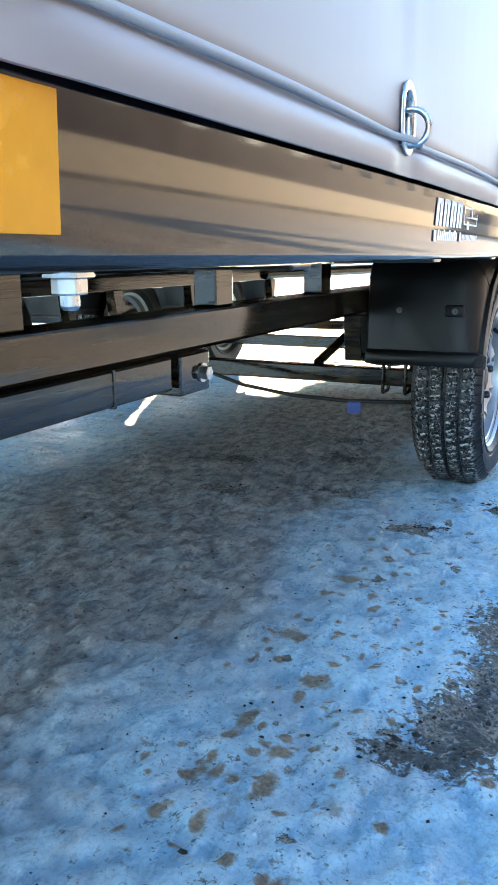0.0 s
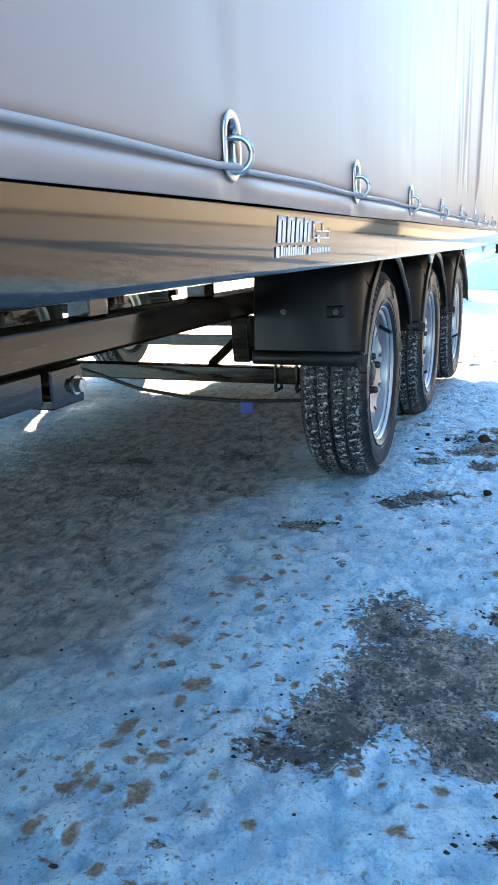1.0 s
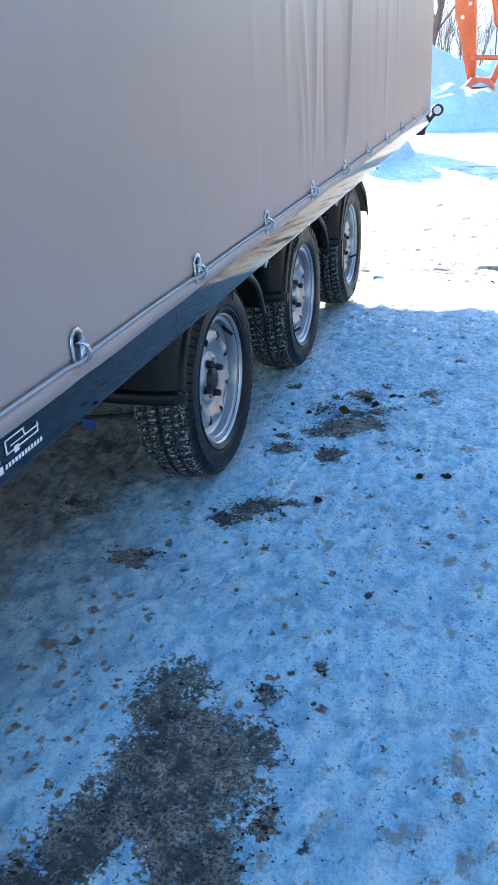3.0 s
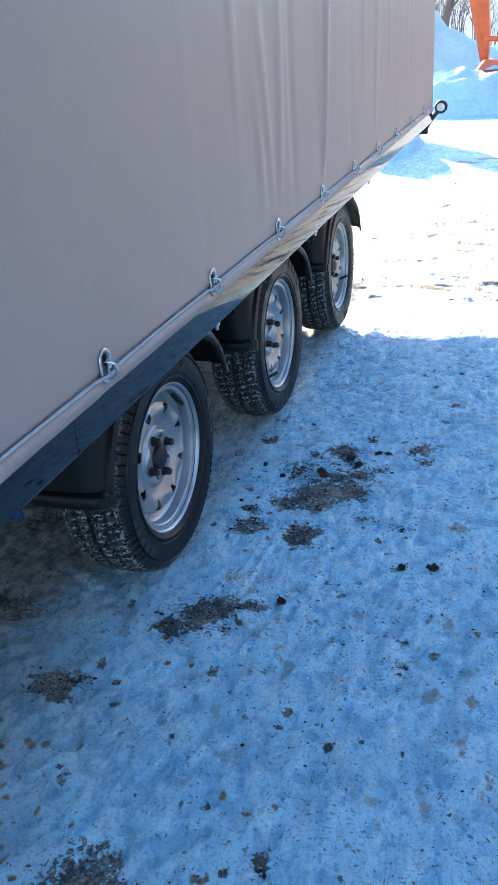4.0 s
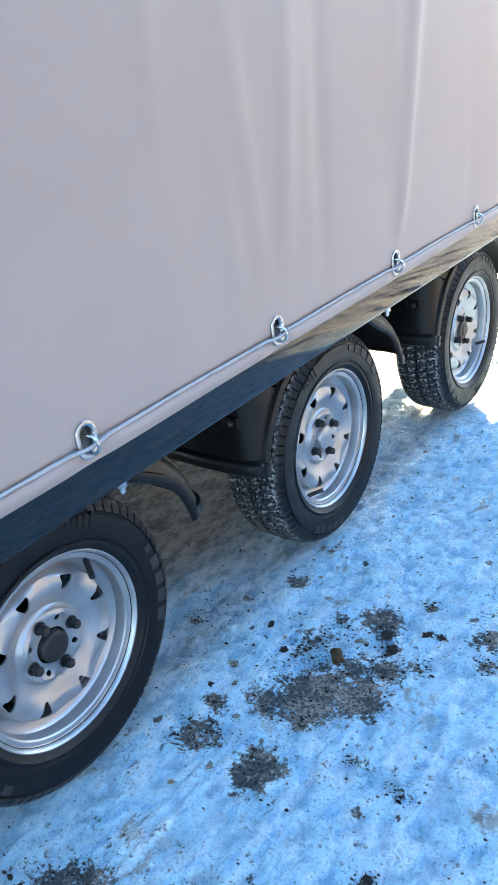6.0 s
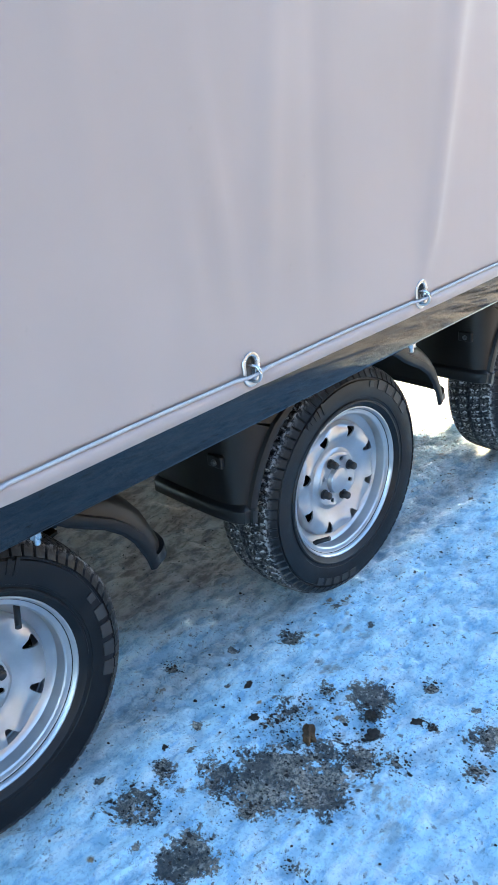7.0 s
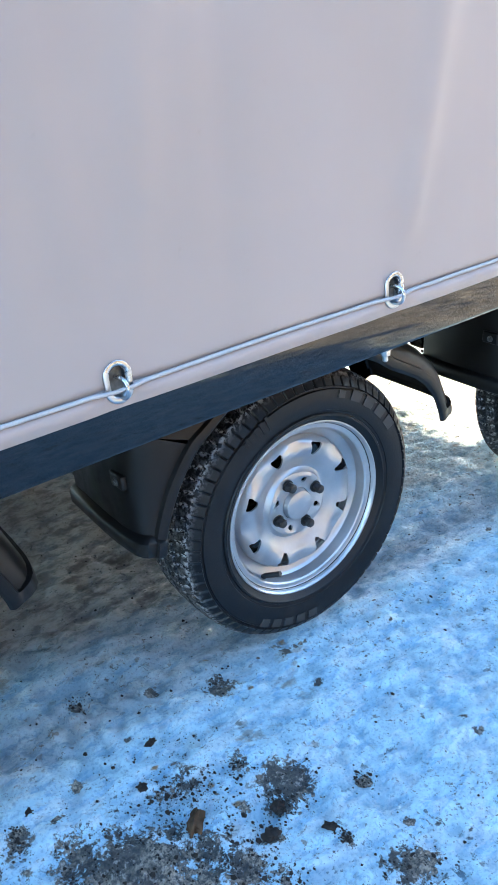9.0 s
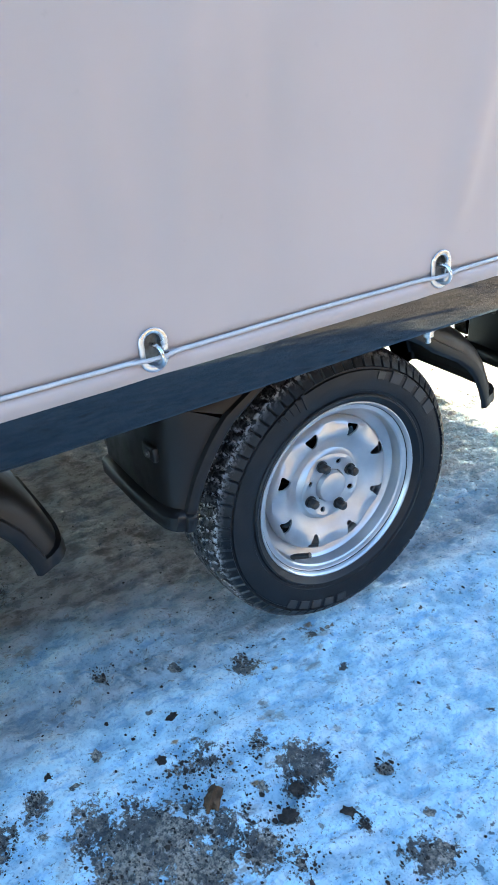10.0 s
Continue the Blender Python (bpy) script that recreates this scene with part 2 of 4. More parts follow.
# snow for the far slope, with warm sunlight put into its colour
SUN_WARM_SNOW = simple("sun_warm_snow", (0.80, 0.74, 0.64), 0.8, vary=0.08, scale=0.6)
GLASS = simple("dark_window", (0.03, 0.035, 0.045), 0.12, vary=0.2, scale=3)
FAR_WALL = simple("grey_concrete", (0.075, 0.07, 0.068), 0.8, vary=0.2, scale=1.5)
STEEL = simple("bright_rod", (0.7, 0.7, 0.7), 0.15, metal=1.0, vary=0.05, scale=20)
HUB_RUST = simple("rusty_hub", (0.09, 0.062, 0.045), 0.6, metal=0.3, vary=0.4, scale=60)


# ---- building helpers ----
def finish(name, bm, material, parent=None, label="", smooth=None, m=None):
    """Links a bmesh as one mesh object."""
    bmesh.ops.recalc_face_normals(bm, faces=bm.faces)
    data = bpy.data.meshes.new(name)
    bm.to_mesh(data)
    bm.free()
    data.materials.append(material)
    if smooth:
        data.shade_smooth()
        data.set_sharp_from_angle(angle=radians(smooth))
    ob = new(name, data)
    if parent:
        ob.parent = parent
    if m is not None:
        ob.matrix_basis = m
    if label:
        ob["label"] = label
    return ob


def part(name, bm, material, parent, label="", smooth=None, m=None):
    return finish(name, bm, material, parent, label, smooth, m)


def sheet(name, verts, faces, material, parent=None, label="", smooth=35, m=None):
    """Links vertices and faces as one mesh object."""
    data = bpy.data.meshes.new(name)
    data.from_pydata([tuple(v) for v in verts], [], [tuple(f) for f in faces])
    data.materials.append(material)
    data.shade_smooth()
    data.set_sharp_from_angle(angle=radians(smooth))
    data.update()
    ob = new(name, data)
    if parent:
        ob.parent = parent
    if m is not None:
        ob.matrix_basis = m
    if label:
        ob["label"] = label
    return ob


def empty(name, m=None, **tags):
    ob = new(name)
    ob.empty_display_size = 0.05
    if m is not None:
        ob.matrix_basis = m
    return tagged(ob, **tags)


def block(lo, hi, bevel=0.003, segments=2, bm=None):
    """A bevelled box between two corners."""
    own = bmesh.new()
    r = bmesh.ops.create_cube(own, size=1)
    size = Vector(hi) - Vector(lo)
    mid = (Vector(hi) + Vector(lo)) / 2
    for v in own.verts:
        v.co = Vector((v.co.x * size.x, v.co.y * size.y, v.co.z * size.z)) + mid
    if bevel:
        bmesh.ops.bevel(own, geom=own.edges[:], offset=bevel, segments=segments, profile=0.5, affect="EDGES")
    return own if bm is None else join(bm, own)


def join(bm, other):
    """Adds a bmesh to another."""
    tmp = bpy.data.meshes.new("tmp")
    other.to_mesh(tmp)
    other.free()
    bm.from_mesh(tmp)
    bpy.data.meshes.remove(tmp)
    return bm


def extrude_profile(points, a, b, axis=1, bevel=0.0):
    """A closed polygon in the two other axes, drawn out along one axis from a to b."""
    bm = bmesh.new()
    rings = []
    for t in (a, b):
        ring = []
        for p in points:
            co = list(p)
            co.insert(axis, t)
            ring.append(bm.verts.new(co))
        rings.append(ring)
    n = len(points)
    for i in range(n):
        bm.faces.new((rings[0][i], rings[0][(i + 1) % n], rings[1][(i + 1) % n], rings[1][i]))
    bm.faces.new(rings[0])
    bm.faces.new(rings[1])
    if bevel:
        bmesh.ops.bevel(bm, geom=bm.edges[:], offset=bevel, segments=2, profile=0.5, affect="EDGES")
    return bm


def revolve(profile, n=64, closed=False):
    """Turns (along, radius) points round the x axis."""
    bm = bmesh.new()
    rings = []
    for i in range(n):
        a = 2 * math.pi * i / n
        rings.append([bm.verts.new((x, r * math.cos(a), r * math.sin(a))) for x, r in profile])
    k = len(profile)
    for i in range(n):
        p, q = rings[i], rings[(i + 1) % n]
        for j in range(k if closed else k - 1):
            bm.faces.new((p[j], p[(j + 1) % k], q[(j + 1) % k], q[j]))
    if not closed:
        for j in (0, k - 1):
            if profile[j][1] > 1e-5:
                bm.faces.new([r[j] for r in rings])
    bmesh.ops.remove_doubles(bm, verts=bm.verts, dist=1e-6)
    return bm


def pipe(points, radius, n=8, closed=False, taper=None):
    """A round bar along a path."""
    pts = [Vector(p) for p in points]
    k = len(pts)
    bm = bmesh.new()
    rings = []
    up = Vector((0.13, 0.21, 0.97)).normalized()
    for i, p in enumerate(pts):
        a = pts[(i - 1) % k] if (closed or i > 0) else p
        b = pts[(i + 1) % k] if (closed or i < k - 1) else p
        t = (b - a).normalized()
        u = up - t * up.dot(t)
        if u.length < 0.05:
            u = Vector((1, 0, 0)) - t * t.x
        u.normalize()
        up = u
        w = t.cross(u)
        r = radius if taper is None else radius + (taper - radius) * i / (k - 1)
        rings.append([bm.verts.new(p + (u * math.cos(2 * math.pi * j / n) + w * math.sin(2 * math.pi * j / n)) * r) for j in range(n)])
    for i in range(k if closed else k - 1):
        a, b = rings[i], rings[(i + 1) % k]
        for j in range(n):
            bm.faces.new((a[j], a[(j + 1) % n], b[(j + 1) % n], b[j]))
    if not closed:
        bm.faces.new(rings[0])
        bm.faces.new(list(reversed(rings[-1])))
    return bm


def hex_bolt(radius, height, washer=0.0, shank=0.0):
    """A hexagon head along +x from the seat, with a washer and a bit of thread."""
    bm = bmesh.new()
    if washer:
        join(bm, revolve([(0, 0.0001), (0, washer), (0.003, washer), (0.003, 0.0001)], 20))
    head = bmesh.new()
    bmesh.ops.create_cone(head, cap_ends=True, segments=6, radius1=radius, radius2=radius, depth=height)
    bmesh.ops.bevel(head, geom=head.edges[:], offset=radius * 0.1, segments=2, profile=0.5, affect="EDGES")
    bmesh.ops.transform(head, matrix=Matrix.Translation((0.003 + height / 2, 0, 0)) @ Matrix.Rotation(radians(90), 4, "Y"), verts=head.verts)
    join(bm, head)
    if shank:
        join(bm, revolve([(height, 0.0001), (height, radius * 0.55), (height + shank, radius * 0.55), (height + shank + 0.002, radius * 0.4), (height + shank + 0.002, 0.0001)], 16))
    return bm


_lat = np.random.RandomState(7).rand(256, 256)


def value_noise(x, y):
    xi, yi = np.floor(x).astype(int), np.floor(y).astype(int)
    fx, fy = x - xi, y - yi
    fx, fy = fx * fx * (3 - 2 * fx), fy * fy * (3 - 2 * fy)
    g = lambda i, j: _lat[i % 256, j % 256]
    return (g(xi, yi) * (1 - fx) + g(xi + 1, yi) * fx) * (1 - fy) + (g(xi, yi + 1) * (1 - fx) + g(xi + 1, yi + 1) * fx) * fy


def fbm(x, y, octaves=4):
    total, amp = 0, 0.5
    for k in range(octaves):
        total = total + amp * (value_noise(x * 2 ** k + 17.3 * k, y * 2 ** k + 5.1 * k) - 0.5)
        amp *= 0.5
    return total


def grid_faces(nx, ny):
    return [(j * nx + i, j * nx + i + 1, (j + 1) * nx + i + 1, (j + 1) * nx + i) for j in range(ny - 1) for i in range(nx - 1)]


def graded(lo, hi, step, far_lo, far_hi, grow=1.16, ahead=1.03):
    """Even steps from lo to hi, then growing ones out to the far ends."""
    a = list(np.arange(lo, hi + step / 2, step))
    s, v, head = step, a[0], []
    while v > far_lo:
        s *= grow
        v -= s
        head.append(v)
    s, v, tail = step, a[-1], []
    while v < far_hi:
        s *= ahead
        v += s
        tail.append(v)
    return np.array(head[::-1] + a + tail)


# ---- ground ----
# worn-through spots: x, y, half width, half length, depth
BARE = [(0.157, -1.03, 0.105, 0.135, 1.0), (0.056, -0.86, 0.055, 0.075, 0.95), (0.041, -1.155, 0.055, 0.075, 1.0), (-0.015, -1.24, 0.035, 0.03, 0.85), (0.225, -1.158, 0.05, 0.045, 1.0), (0.296, -1.066, 0.022, 0.045, 0.8),
        (-0.212, -0.452, 0.045, 0.035, 1.0), (-0.180, -0.43, 0.03, 0.02, 0.7), (0.0, -0.190, 0.06, 0.05, 0.85), (-0.054, -0.235, 0.035, 0.03, 0.95), (0.03, -0.145, 0.04, 0.03, 0.8), (0.093, -0.135, 0.035, 0.02, 0.75), (0.05, -0.215, 0.02, 0.016, 0.6),
        (0.108, 0.385, 0.062, 0.07, 1.0), (0.19, 0.415, 0.045, 0.05, 0.95), (0.21, 0.51, 0.032, 0.032, 0.9), (0.06, 0.33, 0.05, 0.04, 0.75), (0.134, 0.648, 0.034, 0.034, 1.0), (0.157, 0.61, 0.02, 0.02, 0.8), (0.191, 0.567, 0.018, 0.018, 0.85), (0.055, 0.605, 0.022, 0.018, 0.6), (0.04, 0.51, 0.04, 0.05, 0.62), (0.263, 0.543, 0.018, 0.018, 0.7), (0.145, 0.475, 0.03, 0.03, 0.7),
        (0.127, 0.182, 0.040, 0.042, 1.0), (-0.02, 0.178, 0.045, 0.04, 0.75), (-0.034, 0.262, 0.022, 0.024, 0.75), (0.137, 0.296, 0.02, 0.015, 0.8), (-0.11, 0.683, 0.026, 0.03, 0.8), (-0.239, 0.455, 0.014, 0.012, 0.85), (0.26, 0.281, 0.028, 0.02, 0.5), (0.363, 0.25, 0.02, 0.018, 0.5),
        (0.352, 0.697, 0.026, 0.030, 0.9), (0.374, 0.611, 0.022, 0.022, 0.75), (0.26, 0.651, 0.012, 0.008, 0.9), (-0.049, 0.271, 0.016, 0.014, 0.85), (-0.02, 0.20, 0.03, 0.02, 0.7), (0.388, 0.083, 0.012, 0.009, 0.9), (0.20, 0.742, 0.013, 0.012, 0.8), (0.222, -0.804, 0.028, 0.026, 0.7), (0.30, -0.72, 0.014, 0.02, 0.75), (0.261, -1.326, 0.026, 0.018, 0.8),
        (-0.711, -0.354, 0.055, 0.045, 0.95), (-0.558, 0.107, 0.065, 0.05, 0.95), (-0.45, -0.25, 0.08, 0.04, 0.7), (-0.62, 0.35, 0.09, 0.05, 0.7), (-0.85, -0.05, 0.10, 0.06, 0.7),
        (-0.05, 3.0, 0.2, 0.08, 0.6), (0.3, 2.6, 0.25, 0.06, 0.55), (0.15, 3.7, 0.35, 0.12, 0.6), (0.6, 3.2, 0.25, 0.08, 0.55), (0.3, 4.6, 0.4, 0.15, 0.55)]
NEAR_BARE = BARE[:47]
# brown flecks in the ice
BROWN = [(-0.125, -1.366, 0.016, 0.032), (-0.198, -1.252, 0.016, 0.028), (-0.238, -1.021, 0.036, 0.026), (-0.133, -1.31, 0.020, 0.014), (-0.162, -1.138, 0.032, 0.020), (-0.23, -0.778, 0.040, 0.024), (-0.162, -1.368, 0.012, 0.016), (0.186, -1.258, 0.012, 0.014), (0.15, -1.34, 0.014, 0.014)]


spots = random.Random(77)
for _ in range(110):
    u = spots.random()
    BROWN.append((-0.20 + 0.08 * u + spots.gauss(0, 0.07), -0.60 - 0.95 * u + spots.gauss(0, 0.06), spots.uniform(0.006, 0.013), spots.uniform(0.007, 0.016)))
for _ in range(60):
    BROWN.append((spots.uniform(-0.30, 0.35), spots.uniform(-1.65, 1.0), spots.uniform(0.006, 0.013), spots.uniform(0.006, 0.014)))
for _ in range(110):
    BARE.append((spots.uniform(-0.25, 0.7), spots.uniform(-1.6, 1.6), spots.uniform(0.005, 0.011), spots.uniform(0.005, 0.013), spots.uniform(0.6, 0.9)))
for _ in range(36):
    BARE.append((spots.uniform(-0.3, 0.8), spots.uniform(2.1, 4.6), spots.uniform(0.05, 0.20), spots.uniform(0.025, 0.055), spots.uniform(0.7, 1.0)))
for _ in range(40):
    BARE.append((spots.uniform(-0.1, 1.6), spots.uniform(2.8, 7.5), spots.uniform(0.05, 0.16), spots.uniform(0.03, 0.07), spots.uniform(0.7, 1.0)))


def build_ground():
    xs = graded(-0.72, 0.82, 0.0062, -500, 500)
    ys = graded(-1.75, 2.1, 0.0062, -500, 900, 1.16, 1.010)
    X, Y = np.meshgrid(xs, ys)
    near = np.clip(1 - (np.hypot(np.maximum(np.abs(X) - 4, 0), np.maximum(np.abs(Y) - 6, 0)) / 20), 0, 1)
    Z = 0.03 * fbm(X * 0.6 + 40, Y * 0.6 + 40, 3) * np.clip(np.hypot(X, Y - 0.8) / 3 - 0.6, 0, 1)
    Z = Z + near * (0.020 * fbm(X * 5 + 60, Y * 5 + 60, 3))
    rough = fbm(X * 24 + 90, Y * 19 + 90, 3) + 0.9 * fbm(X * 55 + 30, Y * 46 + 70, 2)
    calm = 1 - 0.7 * np.clip((Y - 1.45) / 0.5, 0, 1)
    Z = Z + near * calm * 0.017 * rough
    # trodden and driven snow in the open
    open_part = np.clip((Y - 1.9) / 0.5, 0, 1) * np.clip((9 - Y) / 2, 0, 1) * np.clip((3 - np.abs(X - 0.3)) / 0.8, 0, 1)
    Z = Z + open_part * (0.05 * np.clip(fbm(X * 2.6 + 11, Y * 6.5 + 21, 4) - 0.02, -0.05, 1) + 0.018 * fbm(X * 9 + 31, Y * 20 + 1, 3))
    earth = np.zeros_like(X)
    for x, y, a, b, w in BARE:
        i = slice(*np.searchsorted(xs, (x - 3.2 * a, x + 3.2 * a)))
        j = slice(*np.searchsorted(ys, (y - 3.2 * b, y + 3.2 * b)))
        U, V = X[j, i], Y[j, i]
        d = np.hypot((U - x) / a, (V - y) / b) + 1.1 * fbm(U * 14 + 3 * x, V * 14 + 50, 3)
        earth[j, i] = np.maximum(earth[j, i], w * np.clip(1.25 - 0.62 * d, 0, 1))
    rust = np.zeros_like(X)
    for x, y, a, b in BROWN:
        i = slice(*np.searchsorted(xs, (x - 2.5 * a, x + 2.5 * a)))
        j = slice(*np.searchsorted(ys, (y - 2.5 * b, y + 2.5 * b)))
        U, V = X[j, i], Y[j, i]
        d = np.hypot((U - x) / a, (V - y) / b) + 0.9 * fbm(U * 22 + 3 * x, V * 22 + 50, 3)
        rust[j, i] = np.maximum(rust[j, i], np.clip(1.05 - 0.75 * d, 0, 1))
    tyre = np.exp(-((X + 0.2) / 0.075) ** 4)
    tread = (np.mod(Y * 24 + 6 * np.abs(X + 0.2), 1) > 0.45) * 1.0
    line = np.clip((Y + 0.2) / 0.3, 0, 1) * np.clip((3 - Y) / 0.5, 0, 1)
    Z = Z + line * tyre * (-0.006 + 0.006 * tread * np.exp(-((Y - 0.50) / 0.16) ** 4))
    for c in (0.035, 0.06):
        ridge = np.exp(-((X - c - 0.03 * np.sin(Y * 1.7)) / 0.007) ** 2) * np.exp(-((Y + 0.02) / 0.22) ** 4)
        Z = Z + 0.007 * ridge
        # keeps the ridges out of the darkened hollows, so they stay paler
        rough = rough + 0.5 * ridge
    Z = Z - 0.004 * earth + earth * 0.012 * fbm(X * 45, Y * 45, 2)
    # grey-brown under the trailer: dirt with shade painted in, cleared where sun reaches
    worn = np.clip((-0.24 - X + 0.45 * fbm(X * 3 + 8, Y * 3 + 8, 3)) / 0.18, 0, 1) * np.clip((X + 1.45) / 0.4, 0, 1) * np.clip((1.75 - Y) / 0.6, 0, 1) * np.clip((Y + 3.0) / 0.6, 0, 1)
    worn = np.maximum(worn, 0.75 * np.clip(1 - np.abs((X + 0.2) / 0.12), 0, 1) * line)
    # painted shade beside the trailer, where it hides part of the sky
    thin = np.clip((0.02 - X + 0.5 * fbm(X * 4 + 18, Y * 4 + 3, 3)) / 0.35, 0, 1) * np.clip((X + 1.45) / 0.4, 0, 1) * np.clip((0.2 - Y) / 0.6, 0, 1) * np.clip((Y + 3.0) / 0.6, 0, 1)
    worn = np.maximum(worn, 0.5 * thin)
    # unseen ground past 2.3 m, toned towards earth to warm the rail's reflections
    far_earth = np.clip((X - 2.3 + 1.2 * fbm(X * 0.7 + 5, Y * 0.7, 3)) / 0.8, 0, 1) * np.clip((20 - X) / 2, 0, 1) * np.clip((190 - np.abs(Y)) / 20, 0, 1)
    worn = np.maximum(worn, 0.15 * far_earth)
    # warm sunlight painted into the ground where the yard lies open to the sun
    sun_warmth = np.clip((Y - 1.70 + 0.8 * (X - 0.5) + 0.4 * fbm(X * 2 + 5, Y * 2, 3)) / 0.5, 0, 1) * np.clip((X - 0.30) / 0.25, 0, 1) * np.clip((220 - np.abs(Y)) / 20, 0, 1) * np.clip((40 - X) / 2, 0, 1)
    verts = np.stack([X.ravel(), Y.ravel(), Z.ravel()], 1)
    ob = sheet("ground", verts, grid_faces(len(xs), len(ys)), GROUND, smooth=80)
    # brown: deeper sun-warm tone out of view, mirrored as gold in the rail
    for name, values in (("earth", earth), ("rust", rust), ("sun_warmth", 0.9 * sun_warmth), ("brown", np.clip((X - 1.2 + 0.4 * fbm(X + 3, Y + 3, 3)) / 0.8, 0, 1)), ("worn", 0.93 * worn), ("high", rough * near)):
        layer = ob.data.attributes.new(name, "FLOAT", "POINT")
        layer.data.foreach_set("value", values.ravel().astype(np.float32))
    return tagged(ob, "packed snow and ice tinted shade-blue, with grit and bare earth", "ground", kind="structure")


build_ground()

# ---- trailer ----
SLOPE = math.atan(0.019)
WIDTH, FRONT, REAR, TOP = 2.1, 3.86, -2.35, 2.35
TILT = pose(0, 0, 0, math.degrees(SLOPE))
trailer = empty("covered_trailer", TILT, label="black three-axle trailer under a grey tarpaulin cover, parked on snow", category="trailer")
RAIL_LO, RAIL_HI, RAIL_X, RAIL_LEAN = 0.569, 0.6475, -0.004, 0.034
ON_RAIL = Matrix.Translation((RAIL_X, 0, RAIL_HI - 0.012)) @ Matrix.Rotation(math.atan(RAIL_LEAN), 4, "Y") @ Matrix.Translation((-RAIL_X, 0, 0.012 - RAIL_HI))


def rail_profile(flip=1.0, base=0.0):
    low = RAIL_X - RAIL_LEAN * (RAIL_HI - 0.012 - RAIL_LO)
    pts = [(low, RAIL_LO + 0.007), (RAIL_X - RAIL_LEAN * 0.0006, RAIL_HI - 0.0126), (RAIL_X, RAIL_HI - 0.012), (RAIL_X - 0.0008, RAIL_HI - 0.008), (RAIL_X - 0.003, RAIL_HI - 0.004), (RAIL_X - 0.007, RAIL_HI - 0.001), (RAIL_X - 0.011, RAIL_HI), (-0.07, RAIL_HI),
           (-0.07, RAIL_LO), (low - 0.006, RAIL_LO), (low - 0.003, RAIL_LO + 0.001), (low - 0.001, RAIL_LO + 0.0035)]
    return [(base + flip * x, z) for x, z in pts]


# the side rails, each in two lengths with a joint
for y0, y1 in ((REAR, -0.5205), (-0.519, FRONT)):
    part("side_rail", extrude_profile(rail_profile(), y0, y1), PAINT, trailer, "glossy black steel side rail", smooth=28)
    part("side_rail", extrude_profile(rail_profile(-1.0, -WIDTH), y0, y1), PAINT, trailer, smooth=28)
part("front_rail", block((-WIDTH + 0.072, FRONT - 0.06, RAIL_LO), (-0.072, FRONT, RAIL_HI), 0.004), PAINT, trailer)
part("rear_rail", block((-WIDTH + 0.072, REAR, RAIL_LO), (-0.072, REAR + 0.06, RAIL_HI), 0.004), PAINT, trailer)
part("floor_panel", block((-WIDTH + 0.07, REAR + 0.06, 0.612), (-0.071, FRONT - 0.06, 0.632), 0), WOOD, trailer, "brown plywood floor")

# chassis beams, cross members and their posts
for x in (-0.40, -WIDTH + 0.40):
    s = -1 if x > -1 else 1
    part("chassis_beam", block((x, REAR + 0.1, 0.440), (x + s * 0.06, 2.40, 0.495), 0.004), FRAME_PAINT, trailer, "long black box-section chassis beam")
for y in (-2.2, -1.395, -0.90, -0.445, 0.45, 1.34, 2.3, 2.9, 3.5):
    part("cross_member", block((-WIDTH + 0.075, y - 0.022, 0.562), (-0.075, y + 0.022, 0.610), 0.003), FRAME_PAINT, trailer)
    for x in (-0.45, -WIDTH + 0.41) if y < 2.4 else ():
        part("frame_post", block((x, y - 0.03, 0.4952), (x + 0.04, y + 0.03, 0.5618), 0.003), FRAME_PAINT, trailer)
for x in (-0.85, -1.25):
    part("floor_joist", block((x - 0.02, REAR + 0.065, 0.535), (x + 0.02, FRONT - 0.065, 0.5615), 0.003), FRAME_PAINT, trailer)
# support tube under the beam, with its end plate and bolt
holder = part("support_tube", block((-0.43, -2.1, 0.392), (-0.385, -1.105, 0.4395), 0.004), FRAME_PAINT, trailer, "short black box tube under the chassis beam")
part("weld_band", block((-0.4315, -1.245, 0.3905), (-0.3835, -1.240, 0.4395), 0.001), FRAME_PAINT, holder)
plate = part("end_plate", block((-0.44, -1.095, 0.382), (-0.378, -1.012, 0.4398), 0.003), FRAME_PAINT, trailer)
part("bolt", hex_bolt(0.011, 0.010, 0.014), ZINC, plate, "zinc hexagon bolt", m=Matrix.Translation((-0.378, -1.035, 0.409)))
# a bolt under the rail
part("rail_bolt", hex_bolt(0.0085, 0.008, 0.012, 0.008), ZINC, trailer, "zinc bolt and washer", m=Matrix.Translation((-0.048, -1.743, RAIL_LO)) @ Matrix.Rotation(radians(90), 4, "Y"))
for y in (0.13, 1.02, 1.92):
    part("rail_bolt", hex_bolt(0.009, 0.012, 0.013, 0.012), ZINC, trailer, m=Matrix.Translation((-0.028, y, RAIL_LO)) @ Matrix.Rotation(radians(90), 4, "Y"))
# stickers on the rail
part("reflector_sticker", block((RAIL_X, -2.02, 0.5830), (RAIL_X + 0.0006, -1.800, 0.6330), 0.0002, 1), YELLOW, trailer, "amber reflective sticker", m=ON_RAIL)


def decal(name, bars, label):
    """White vinyl bars on the side rail, each (y, z, length, height, slant)."""
    for y, z, w, h, s in bars:
        part(name, extrude_profile([(y, z), (y + w, z), (y + w + s, z + h), (y + s, z + h)], RAIL_X + 0.0002, RAIL_X + 0.0007, axis=0), WHITE, trailer, label, m=Matrix.Translation((0, 0, -0.006)) @ ON_RAIL @ Matrix.Translation((0.0003, 0, 0)))


big, small = [], []
